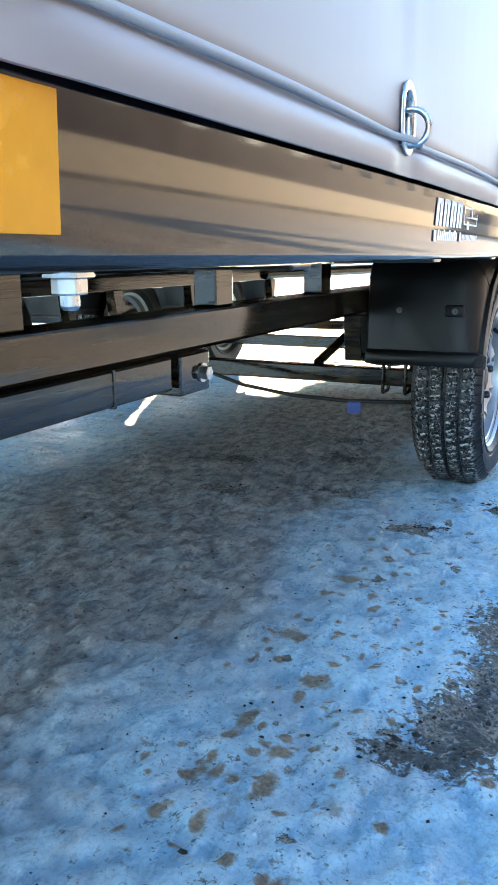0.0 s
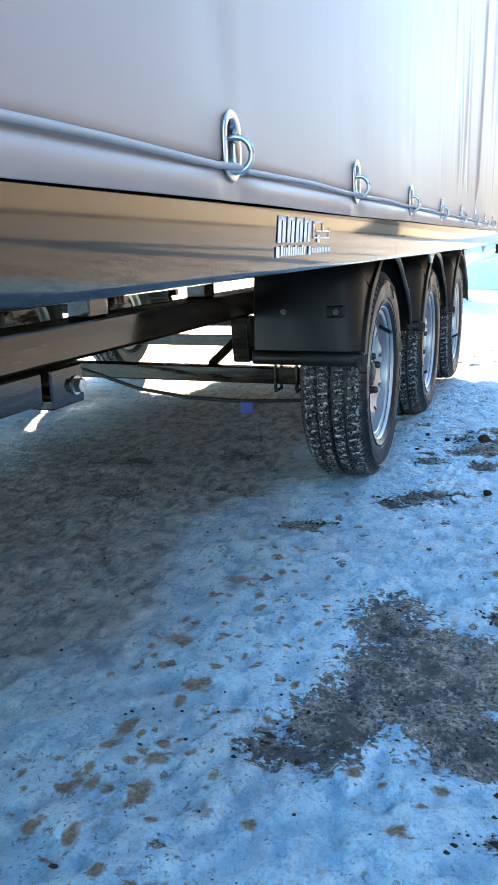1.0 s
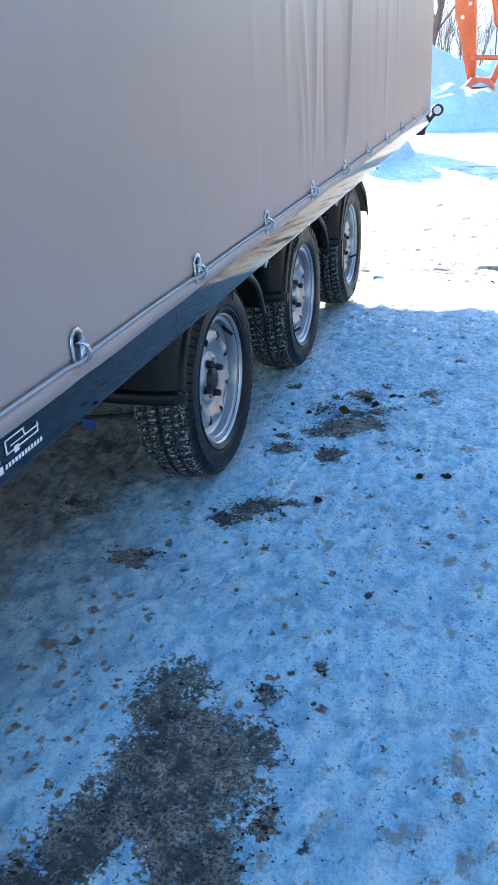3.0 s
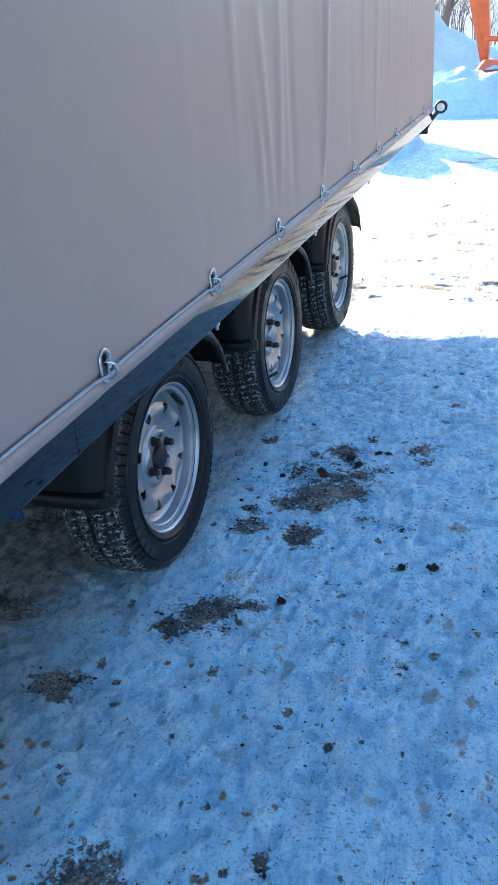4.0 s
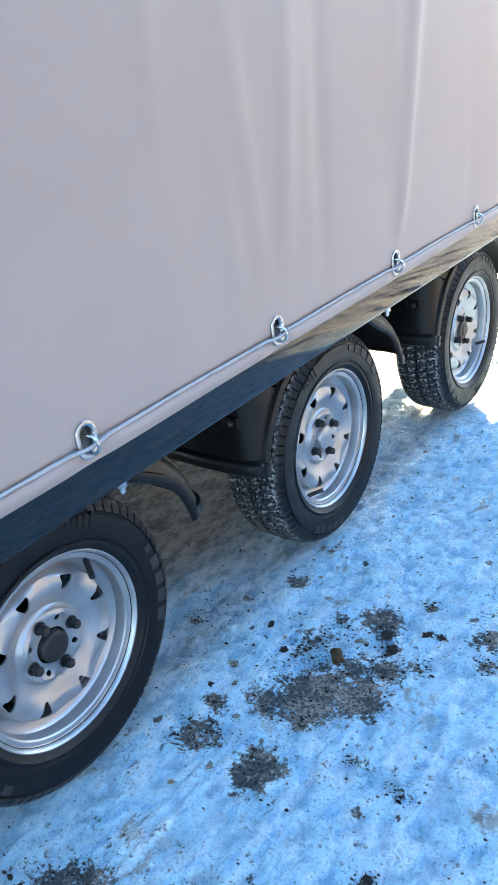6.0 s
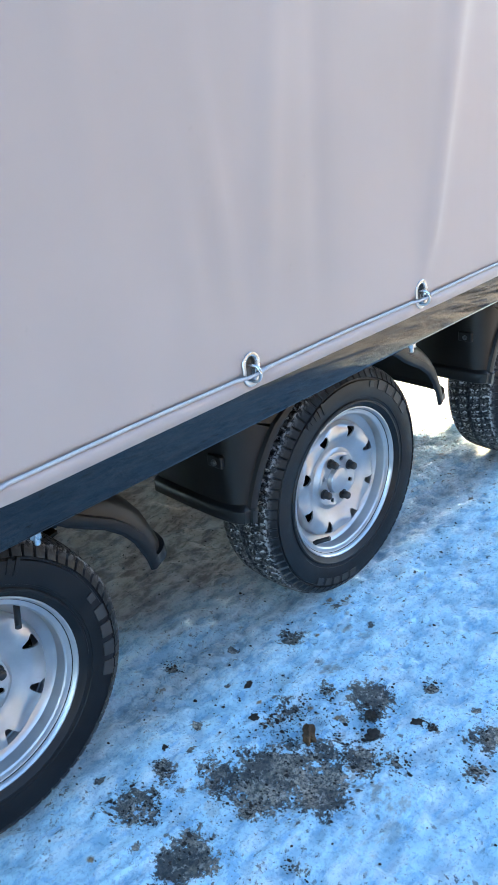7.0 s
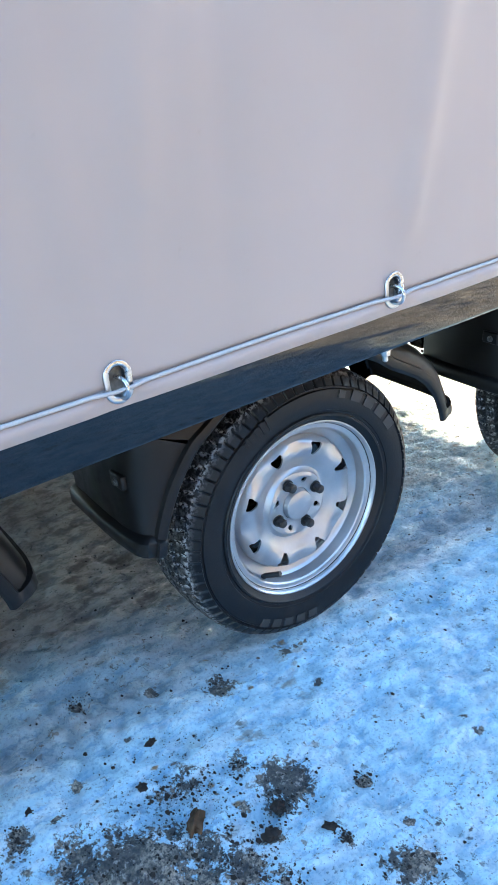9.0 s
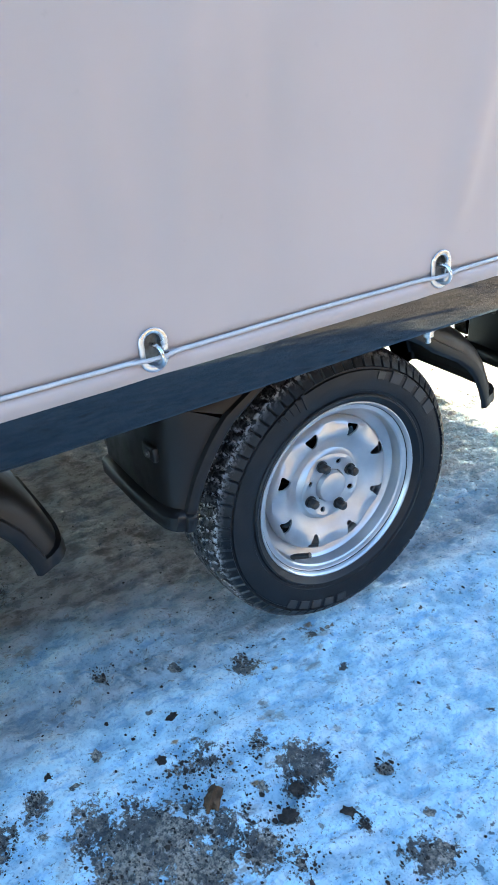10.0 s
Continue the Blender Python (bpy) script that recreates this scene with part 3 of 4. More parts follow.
for k in range(4):
    y = -1.222 + k * 0.032
    big += [(y, 0.608, 0.010, 0.027, 0.003), (y + 0.015, 0.608, 0.010, 0.027, 0.003), (y + 0.003, 0.6305, 0.025, 0.0045, 0.0)]
decal("white_sticker", big, "white vinyl mark of slanted bars")
outline = [(-1.086, 0.612, 0.003, 0.020, 0.0), (-1.086, 0.630, 0.045, 0.002, 0.0), (-1.043, 0.622, 0.003, 0.010, -0.003), (-1.043, 0.620, 0.035, 0.002, 0.0),
           (-1.086, 0.612, 0.075, 0.002, 0.0), (-1.012, 0.612, 0.002, 0.014, 0.0), (-1.075, 0.620, 0.03, 0.0015, 0.0), (-1.068, 0.6075, 0.011, 0.009, 0.0)]
decal("white_sticker", outline, "thin white vinyl outline drawing")
small += [(-1.226, 0.5925, 0.010, 0.011, 0.0)] + [(-1.211 + 0.0085 * k, 0.594, 0.006, 0.009 if k % 3 else 0.011, 0.001) for k in range(11)]
small += [(-1.105, 0.5935, 0.008, 0.010, 0.0)] + [(-1.092 + 0.0075 * k, 0.5955, 0.005, 0.006, 0.0) for k in range(12)]
decal("white_sticker", small, "small white bars of lettering")

# ---- tarpaulin ----
EYELETS = [-1.842 + 0.475 * k for k in range(12)]
HEM, CORD_Z, EYE_Z = 0.6365, 0.6645, 0.6722
EYE_UP = {e: max(0.0, 0.009 - 0.009 * max(0.0, (e + 0.892) / 0.8)) for e in EYELETS}


def tarp_bulge(y, z):
    """How far the side sheet stands out, in metres."""
    up = np.clip((z - CORD_Z) / 0.12, 0, 1)
    d = 0.010 * fbm(y * 1.1 + 30, z * 0.35 + 7, 2) * up
    low = np.exp(-((z - CORD_Z) / 0.4))
    far = np.clip((y - 0.6) / 0.9, 0.0, 1.0)
    rs = random.Random(3)
    for e in EYELETS:
        d = d - 0.004 * np.exp(-((y - e) / 0.06) ** 2) * np.exp(-np.clip(z - EYE_Z, 0, 9) / 0.12) * np.clip((z - EYE_Z - 0.03) / 0.06, 0, 1)
        for k in range(3):
            lean, off, wide = rs.uniform(-0.12, 0.16), rs.uniform(-0.05, 0.05), rs.uniform(0.012, 0.03)
            reach, gain = rs.uniform(0.2, 1.0), rs.uniform(-0.4, 1.0)
            c = e + off + lean * (z - EYE_Z)
            d = d + 0.0032 * gain * (0.35 + 0.6 * far) * np.exp(-((y - c) / (wide + 0.03 * (z - EYE_Z))) ** 2) * np.exp(-((z - EYE_Z - 0.12) / reach) ** 2) * up
    # one long soft crease that leans forward, and upright creases near the front
    c = 1.03 + 0.22 * (z - 0.72)
    d = d + 0.009 * np.exp(-((y - c) / (0.02 + 0.03 * (z - 0.7))) ** 2) * np.clip((z - 0.70) / 0.1, 0, 1)
    for c0 in (1.18, 1.62, 1.71, 2.0, 2.27, 2.41, 2.78, 3.02, 3.3, 3.55):
        w = 0.022 + 0.020 * rs.random()
        d = d + rs.uniform(-0.0035, 0.004) * np.exp(-((y - c0 - 0.02 * (z - 1)) / w) ** 2) * np.clip((z - 0.8) / 0.5, 0, 1)
    for c0, lean, z0, z1, g in ((0.50, -0.10, 0.95, 0.22, 0.004), (0.60, 0.16, 0.98, 0.26, 0.005), (0.43, -0.05, 0.85, 0.12, 0.004), (0.72, 0.05, 0.95, 0.30, -0.004), (0.29, 0.02, 1.25, 0.30, 0.003)):
        d = d + g * np.exp(-((y - c0 - lean * (z - 0.9)) / 0.026) ** 2) * np.exp(-((z - z0) / z1) ** 2) * up
    return d


def build_tarp():
    ys = set(np.round(np.arange(REAR, FRONT, 0.0125), 4)) | {FRONT}
    for e in EYELETS:
        ys |= {round(e + k * 0.004, 4) for k in range(-5, 6)}
    ys = np.array(sorted(ys))
    zs = np.concatenate([np.arange(HEM, 0.76, 0.004), np.arange(0.76, TOP + 0.01, 0.03)])
    Y, Z = np.meshgrid(ys, zs)
    X = 0.002 + tarp_bulge(Y, Z)
    cord = np.exp(-((Z - CORD_Z) / 0.0045) ** 2)
    below = np.clip((CORD_Z - Z) / 0.03, 0, 1)
    near_eye = np.min([np.abs(Y - e) for e in EYELETS], axis=0)
    flat = 1 - 0.85 * np.exp(-(near_eye / 0.034) ** 4)
    X = X - 0.004 * cord + flat * below * (0.0032 + 0.0012 * np.sin(Y * 13) * np.clip(near_eye / 0.2, 0, 1)) * (1.1 - 0.5 * below) + 0.004 * flat * np.sin(np.pi * np.clip(below / 0.93, 0, 1))
    Z2 = Z - below * 0.0008 * np.sin(Y * 6.6 + 1)
    corner = np.clip((Y - (FRONT - 0.05)) / 0.05, 0, 1)
    X = X * (1 - corner) - 0.02 * corner ** 2
    nx = len(ys)
    outer = np.stack([X.ravel(), Y.ravel(), Z2.ravel()], 1)
    inner = outer - np.array([0.0025, 0, 0])
    f = []
    for q in grid_faces(nx, len(zs)):
        y, z = outer[q[0]][1] / 2 + outer[q[2]][1] / 2, outer[q[0]][2] / 2 + outer[q[2]][2] / 2
        e = min(EYELETS, key=lambda v: abs(v - y))
        zc = EYE_Z + EYE_UP[e]
        if not (abs(y - e) < 0.0125 and abs(z - zc) < 0.0215 and math.hypot(y - e, max(0, abs(z - zc) - 0.009)) < 0.0135):
            f.append(q)
    n = len(outer)
    g = [tuple(reversed([i + n for i in q])) for q in f]
    rim = [(i, i + n, i + 1 + n, i + 1) for i in range(nx - 1)]
    return sheet("side_sheet", np.concatenate([outer, inner]), f + g + rim, TARP, trailer, "grey tarpaulin side sheet with soft vertical creases", smooth=60)


side_sheet = build_tarp()
pts = [(-0.0, TOP - 0.02)] + [(-WIDTH / 2 + (WIDTH / 2) * math.cos(a), TOP + 0.12 * math.sin(a)) for a in np.linspace(0.12, math.pi - 0.12, 14)] + [(-WIDTH, TOP - 0.02)]
part("roof_sheet", extrude_profile(pts, REAR, FRONT - 0.01), TARP, trailer, smooth=40)
part("front_sheet", block((-WIDTH + 0.003, FRONT - 0.022, HEM), (-0.024, FRONT - 0.016, TOP - 0.02), 0), TARP, trailer)
part("rear_sheet", block((-WIDTH + 0.003, REAR + 0.010, HEM), (-0.004, REAR + 0.016, TOP - 0.02), 0), TARP, trailer)
part("far_side_sheet", block((-WIDTH - 0.006, REAR, HEM), (-WIDTH, FRONT, TOP - 0.02), 0), TARP, trailer)


def oval(half_w, half_h, n=28):
    """Points of an upright oval with straight sides, in (y, z)."""
    out = []
    for i in range(n):
        a = 2 * math.pi * i / n
        s = 1 if math.sin(a) >= 0 else -1
        out.append((half_w * math.cos(a), half_w * math.sin(a) + s * (half_h - half_w)))
    return out


def eyelet_mesh():
    """A pressed oval eyelet ring."""
    bm = bmesh.new()
    rows = [(0.0196, 0.0288, 0.0002), (0.0194, 0.0286, 0.0012), (0.0186, 0.0278, 0.0018), (0.0138, 0.0230, 0.0016), (0.0116, 0.0208, 0.0006), (0.0106, 0.0198, -0.003), (0.0104, 0.0196, -0.010)]
    rings = [[bm.verts.new((x, y, z)) for y, z in oval(w, h)] for w, h, x in rows]
    n = len(rings[0])
    for a, b in zip(rings, rings[1:]):
        for i in range(n):
            bm.faces.new((a[i], a[(i + 1) % n], b[(i + 1) % n], b[i]))
    return bm


eyelet_data = hoop_data = back_data = None
for e in EYELETS:
    base = Matrix.Translation((0.0038, e, EYE_Z + EYE_UP[e]))
    hole = bmesh.new()
    hole.faces.new([hole.verts.new((-0.0095, y, z)) for y, z in oval(0.0125, 0.0215)])
    if eyelet_data is None:
        ring = part("eyelet", eyelet_mesh(), ZINC, side_sheet, "oval zinc eyelet", smooth=60, m=base)
        dark = part("eyelet_opening", hole, PLATE, side_sheet, "dull zinc backing plate", m=base)
        arc = [(-0.006, -0.001, 0.006), (0.003, 0.0, 0.007)] + [(0.005 + 0.0115 * math.sin(a), 0.001 + 0.003 * math.sin(a), -0.007 + 0.0135 * math.cos(a)) for a in np.linspace(0.25, math.pi - 0.2, 12)] + [(0.003, 0.001, -0.0205), (-0.006, 0.0, -0.0195)]
        hoop = part("hoop", pipe(arc, 0.0027, 10), ZINC, trailer, "round zinc lashing hoop", smooth=60, m=base)
        eyelet_data, back_data, hoop_data = ring.data, dark.data, hoop.data
    else:
        hole.free()
        for name, data, owner in (("eyelet", eyelet_data, side_sheet), ("eyelet_opening", back_data, side_sheet), ("hoop", hoop_data, trailer)):
            ob = new(name, data)
            ob.parent, ob.matrix_basis = owner, base

# the lashing cord runs on the sheet and through the hoops
line = []
for y in np.arange(REAR + 0.02, FRONT - 0.04, 0.025):
    d = min(abs(y - e) for e in EYELETS)
    line.append((0.0045 + 0.011 * math.exp(-(d / 0.018) ** 2), y, CORD_Z - 0.001 * math.cos(2 * math.pi * (y - EYELETS[0]) / 0.475)))
part("lashing_cord", pipe(line, 0.0029, 8), CORD, trailer, "taut light grey lashing cord", smooth=60)

# ---- wheels ----
TYRE_R, TYRE_W, RIM_R = 0.2670, 0.162, 0.1735


def tyre_mesh():
    """A radial tyre round the x axis, its middle at x = 0, with grooves and slots cut into the tread."""
    half = TYRE_W / 2
    tread_half = 0.058
    prof = [(-half + 0.020, RIM_R - 0.008), (-half + 0.011, RIM_R + 0.002), (-half + 0.006, RIM_R + 0.009), (-half + 0.0035, RIM_R + 0.0115), (-half + 0.0035, RIM_R + 0.015), (-half + 0.0065, RIM_R + 0.0170), (-half + 0.0052, RIM_R + 0.0220), (-half + 0.0036, RIM_R + 0.0228), (-half + 0.0020, RIM_R + 0.030), (-half + 0.0005, RIM_R + 0.047), (-half + 0.0012, RIM_R + 0.0605), (-half + 0.0045, RIM_R + 0.0620), (-half + 0.0045, RIM_R + 0.0650), (-half + 0.0010, RIM_R + 0.0672), (-half + 0.0030, TYRE_R - 0.0240), (-half + 0.0075, TYRE_R - 0.0180), (-half + 0.0125, TYRE_R - 0.0105), (-tread_half - 0.004, TYRE_R - 0.0060)]
    side = list(prof)
    xs = np.linspace(-tread_half, tread_half, 34)
    prof += [(x, TYRE_R - 0.004 * (abs(x) / tread_half) ** 2.5) for x in xs]
    prof += [(-x, r) for x, r in reversed(side)]
    n = 576
    verts, marks = [], []
    for i in range(n):
        a = 2 * math.pi * i / n
        for j, (x, r) in enumerate(prof):
            mark = 0.0
            if len(side) <= j < len(prof) - len(side):
                u = abs(x)
                cut = min(abs(x - g) for g in (-0.034, -0.001, 0.033)) < 0.0032
                pitch = n // 72
                k = (i + int(round(abs(x) * 90)) * (1 if x > 0 else -1)) % pitch
                slot = k < 2 and (u > 0.039 or 0.006 < u < 0.03)
                fine = k == 3 and 0.012 < u < 0.028
                if cut:
                    r, mark = r - 0.007, 0.08
                elif slot:
                    r, mark = r - 0.005, 1.0
                elif fine:
                    r, mark = r - 0.002, 0.8
                else:
                    mark = 0.13
            elif j in (len(side) - 1, len(prof) - len(side)):
                mark = 0.60
                if i % 8 < 1:
                    r -= 0.0020
            elif min(j, len(prof) - 1 - j) >= len(side) - 5:
                mark = 0.12 if min(j, len(prof) - 1 - j) == len(side) - 2 else 0.0
                if i % 8 < 1:
                    r -= 0.0015
                    x -= math.copysign(0.0028, x)
            verts.append((x, r * math.cos(a), r * math.sin(a)))
            marks.append(mark)
    k = len(prof)
    faces = [(i * k + j, i * k + j + 1, ((i + 1) % n) * k + j + 1, ((i + 1) % n) * k + j) for i in range(n) for j in range(k - 1)]
    return verts, faces, marks


def rim_mesh():
    """A pressed steel rim: its outer flange at x = 0, with a dished disc and eight three-cornered vents."""
    R = RIM_R
    barrel = [(-0.001, R - 0.004), (0.001, R - 0.002), (0.0008, R), (-0.004, R + 0.001), (-0.008, R - 0.004), (-0.0105, R - 0.0100), (-0.0125, R - 0.0150), (-0.0145, R - 0.0108), (-0.022, R - 0.0128), (-0.034, R - 0.016), (-0.040, R - 0.020), (-0.047, R - 0.039),
              (-0.085, R - 0.039), (-0.100, R - 0.020), (-0.122, R - 0.016), (-0.130, R),
              (-0.132, R - 0.004), (-0.122, R - 0.020), (-0.100, R - 0.024), (-0.085, R - 0.043), (-0.046, R - 0.043), (-0.040, R - 0.027), (-0.037, R - 0.0230), (-0.034, R - 0.0205), (-0.018, R - 0.0195), (-0.013, R - 0.0185), (-0.0105, R - 0.0160), (-0.0095, R - 0.0090), (-0.0080, R - 0.0070), (-0.0045, R - 0.0060)]
    return revolve(barrel, 96, closed=True)


def disc_mesh():
    front = [(-0.058, 0.1335), (-0.050, 0.1325), (-0.042, 0.129), (-0.038, 0.123), (-0.0365, 0.115), (-0.037, 0.106), (-0.040, 0.098), (-0.046, 0.089), (-0.051, 0.080), (-0.053, 0.072),
             (-0.050, 0.067), (-0.045, 0.064), (-0.043, 0.058), (-0.044, 0.050), (-0.045, 0.040), (-0.045, 0.032)]
    back = [(x - 0.004, r) for x, r in reversed(front)]
    n = 96
    bm = revolve(front + back, n, closed=True)
    for v in bm.verts:
        r, a = math.hypot(v.co.y, v.co.z), math.atan2(v.co.z, v.co.y)
        w = math.exp(-((r - 0.120) / 0.012) ** 2)
        v.co.x += 0.0055 * w * math.cos(8 * a) - 0.003 * math.exp(-((r - 0.127) / 0.006) ** 2) * max(0, math.cos(8 * a))
        h = math.exp(-((r - 0.060) / 0.008) ** 2)
        v.co.x += 0.0042 * h * math.cos(4 * a + math.pi)
    bmesh.ops.recalc_face_normals(bm, faces=bm.faces)
    data = bpy.data.meshes.new("disc")
    bm.to_mesh(data)
    bm.free()
    body = new("disc", data)
    tool = bmesh.new()

    def prism(points):
        r0 = [tool.verts.new((-0.09, y, z)) for y, z in points]
        r1 = [tool.verts.new((0.02, y, z)) for y, z in points]
        k = len(points)
        for i in range(k):
            tool.faces.new((r0[i], r0[(i + 1) % k], r1[(i + 1) % k], r1[i]))
        tool.faces.new(list(reversed(r0)))
        tool.faces.new(r1)

    for i in range(8):
        a = 2 * math.pi * i / 8
        pts = []
        for u, v in ((0.1232, -0.0128), (0.1246, -0.0100), (0.1246, 0.0100), (0.1232, 0.0128), (0.1200, 0.0130), (0.1005, 0.0042), (0.0985, 0.0), (0.1005, -0.0042), (0.1200, -0.0130)):
            pts.append((u * math.cos(a) - v * math.sin(a), u * math.sin(a) + v * math.cos(a)))
        prism(pts)
    for i in range(4):
        a = 2 * math.pi * (i + 0.5) / 4
        prism([(0.049 * math.cos(a) + 0.0055 * math.cos(t), 0.049 * math.sin(a) + 0.0055 * math.sin(t)) for t in np.linspace(0, 2 * math.pi, 12, endpoint=False)])
    bmesh.ops.recalc_face_normals(tool, faces=tool.faces)
    tdata = bpy.data.meshes.new("tool")
    tool.to_mesh(tdata)
    tool.free()
    cutter = new("cutter", tdata)
    mod = body.modifiers.new("cut", "BOOLEAN")
    mod.operation, mod.object, mod.solver = "DIFFERENCE", cutter, "EXACT"
    out = bpy.data.meshes.new_from_object(body.evaluated_get(bpy.context.evaluated_depsgraph_get()))
    for ob in (body, cutter):
        bpy.data.objects.remove(ob)
    out.materials.clear()
    out.materials.append(SILVER)
    out.shade_smooth()
    out.set_sharp_from_angle(angle=radians(38))
    return out


def arc_bars(spec, x):
    """Raised plain bars on the sidewall: (angle, degrees wide, inner radius, outer radius)."""
    bm = bmesh.new()
    for mid, wide, r0, r1 in spec:
        ring = []
        for s, r in ((-1, r0), (1, r0), (1, r1), (-1, r1)):
            a = radians(mid + s * wide / 2)
            ring.append((r * math.cos(a), r * math.sin(a)))
        join(bm, extrude_profile(ring, x - 0.004, x + 0.0006, axis=0, bevel=0.0004))
    return bm


TYRE_V, TYRE_F, TYRE_M = tyre_mesh()
HALF = TYRE_W / 2
RIM_AT = HALF - 0.012


def build_wheel(parent, m, cap, cap_label, spin, roll):
    wheel = empty("wheel", m)
    wheel.parent = parent
    turn, tyre_turn = Matrix.Rotation(radians(spin), 4, "X"), Matrix.Rotation(radians(roll), 4, "X")
    tyre = sheet("tyre", TYRE_V, TYRE_F, RUBBER, wheel, "black all-season tyre with snow in its tread", smooth=45)
    layer = tyre.data.attributes.new("tread", "FLOAT", "POINT")
    layer.data.foreach_set("value", np.array(TYRE_M, np.float32))
    tyre.matrix_basis = tyre_turn
    part("tyre_lettering", arc_bars([(60 - 9.5 * k, 6.6, 0.217, 0.237) for k in range(4)] + [(69.5, 4, 0.219, 0.233)], HALF + 0.0005), LETTER, wheel, "worn grey raised bars", m=tyre_turn)
    part("tyre_lettering", arc_bars([(238 + 7.6 * k, 5.2, 0.219, 0.235) for k in range(5)], HALF + 0.0005), LETTER, wheel, m=tyre_turn)
    part("tyre_pattern", arc_bars([(112 + 3.4 * k, 1.6, 0.210 + 0.003 * k, 0.240 - 0.002 * k) for k in range(5)], HALF + 0.0003), RUBBER, wheel, m=tyre_turn)
    rim = part("rim", rim_mesh(), SILVER, wheel, "silver-painted pressed steel rim", smooth=24, m=Matrix.Translation((RIM_AT, 0, 0)) @ turn)
    global DISC
    if DISC is None:
        DISC = disc_mesh()
    disc = new("wheel_disc", DISC)
    disc.parent, disc.matrix_basis = wheel, Matrix.Translation((RIM_AT + 0.014, 0, 0)) @ turn
    for k in range(4):
        a = radians(90 * k)
        bm = hex_bolt(0.0095, 0.014, 0.0115)
        join(bm, revolve([(0.016, 0.0001), (0.016, 0.0078), (0.0190, 0.0070), (0.0203, 0.0050), (0.0203, 0.0001)], 16))
        part("wheel_nut", bm, NUT_BLACK, wheel, "black wheel nut", smooth=40, m=Matrix.Translation((RIM_AT - 0.031, 0, 0)) @ turn @ Matrix.Translation((0, 0.049 * math.cos(a), 0.049 * math.sin(a))))
    prof = [(-0.06, 0.0310), (-0.039, 0.0306), (-0.035, 0.0285), (-0.0325, 0.022), (-0.031, 0.010), (-0.031, 0.0001)] if cap is not DARK else [(-0.06, 0.0290), (-0.037, 0.0285), (-0.034, 0.0260), (-0.0325, 0.021), (-0.0325, 0.0001)]
    if cap is HUB_RUST:
        prof = [(-0.06, 0.031), (-0.036, 0.030), (-0.034, 0.020), (-0.030, 0.018), (-0.030, 0.0001)]
    part("hub_cap", revolve(prof, 40), cap, wheel, cap_label, smooth=40, m=Matrix.Translation((RIM_AT + 0.014, 0, 0)))
    a = radians(209)
    stem = pipe([(-0.034, 0.152, 0.0), (-0.028, 0.146, 0.0), (-0.016, 0.138, 0.002), (-0.002, 0.128, 0.004)], 0.0054, 10)
    part("valve_stem", stem, NUT_BLACK, wheel, "black rubber valve stem", smooth=50, m=Matrix.Translation((RIM_AT + 0.010, 0, 0)) @ turn @ Matrix.Rotation(a, 4, "X"))
    # drum enlarged to close off the rim, so the vents look dark
    drum = revolve([(-0.10, 0.0001), (-0.10, 0.1285), (-0.066, 0.1285), (-0.064, 0.126), (-0.064, 0.0001)], 40)
    part("brake_drum", drum, FRAME_PAINT, wheel, m=Matrix.Translation((RIM_AT, 0, 0)))
    return wheel


DISC = None
WHEEL_X = -0.203
AXLES = [(0.026, 0.2670), (0.919, 0.2670), (1.807, 0.2695)]
UNTILT = TILT.inverted()
for (y, z), cap, text, spin, roll in zip(AXLES, (DARK, SILVER, HUB_RUST), ("black dust cap", "silver hub cap", "bare rusty hub"), (-160, 23, -244), (-48, 0, 165)):
    build_wheel(trailer, UNTILT @ Matrix.Translation((WHEEL_X, y, z)), cap, text, spin, roll)
    build_wheel(trailer, UNTILT @ Matrix.Translation((-WIDTH - WHEEL_X, y, z)) @ Matrix.Rotation(math.pi, 4, "Z"), DARK, "black dust cap", spin + 31, 70)


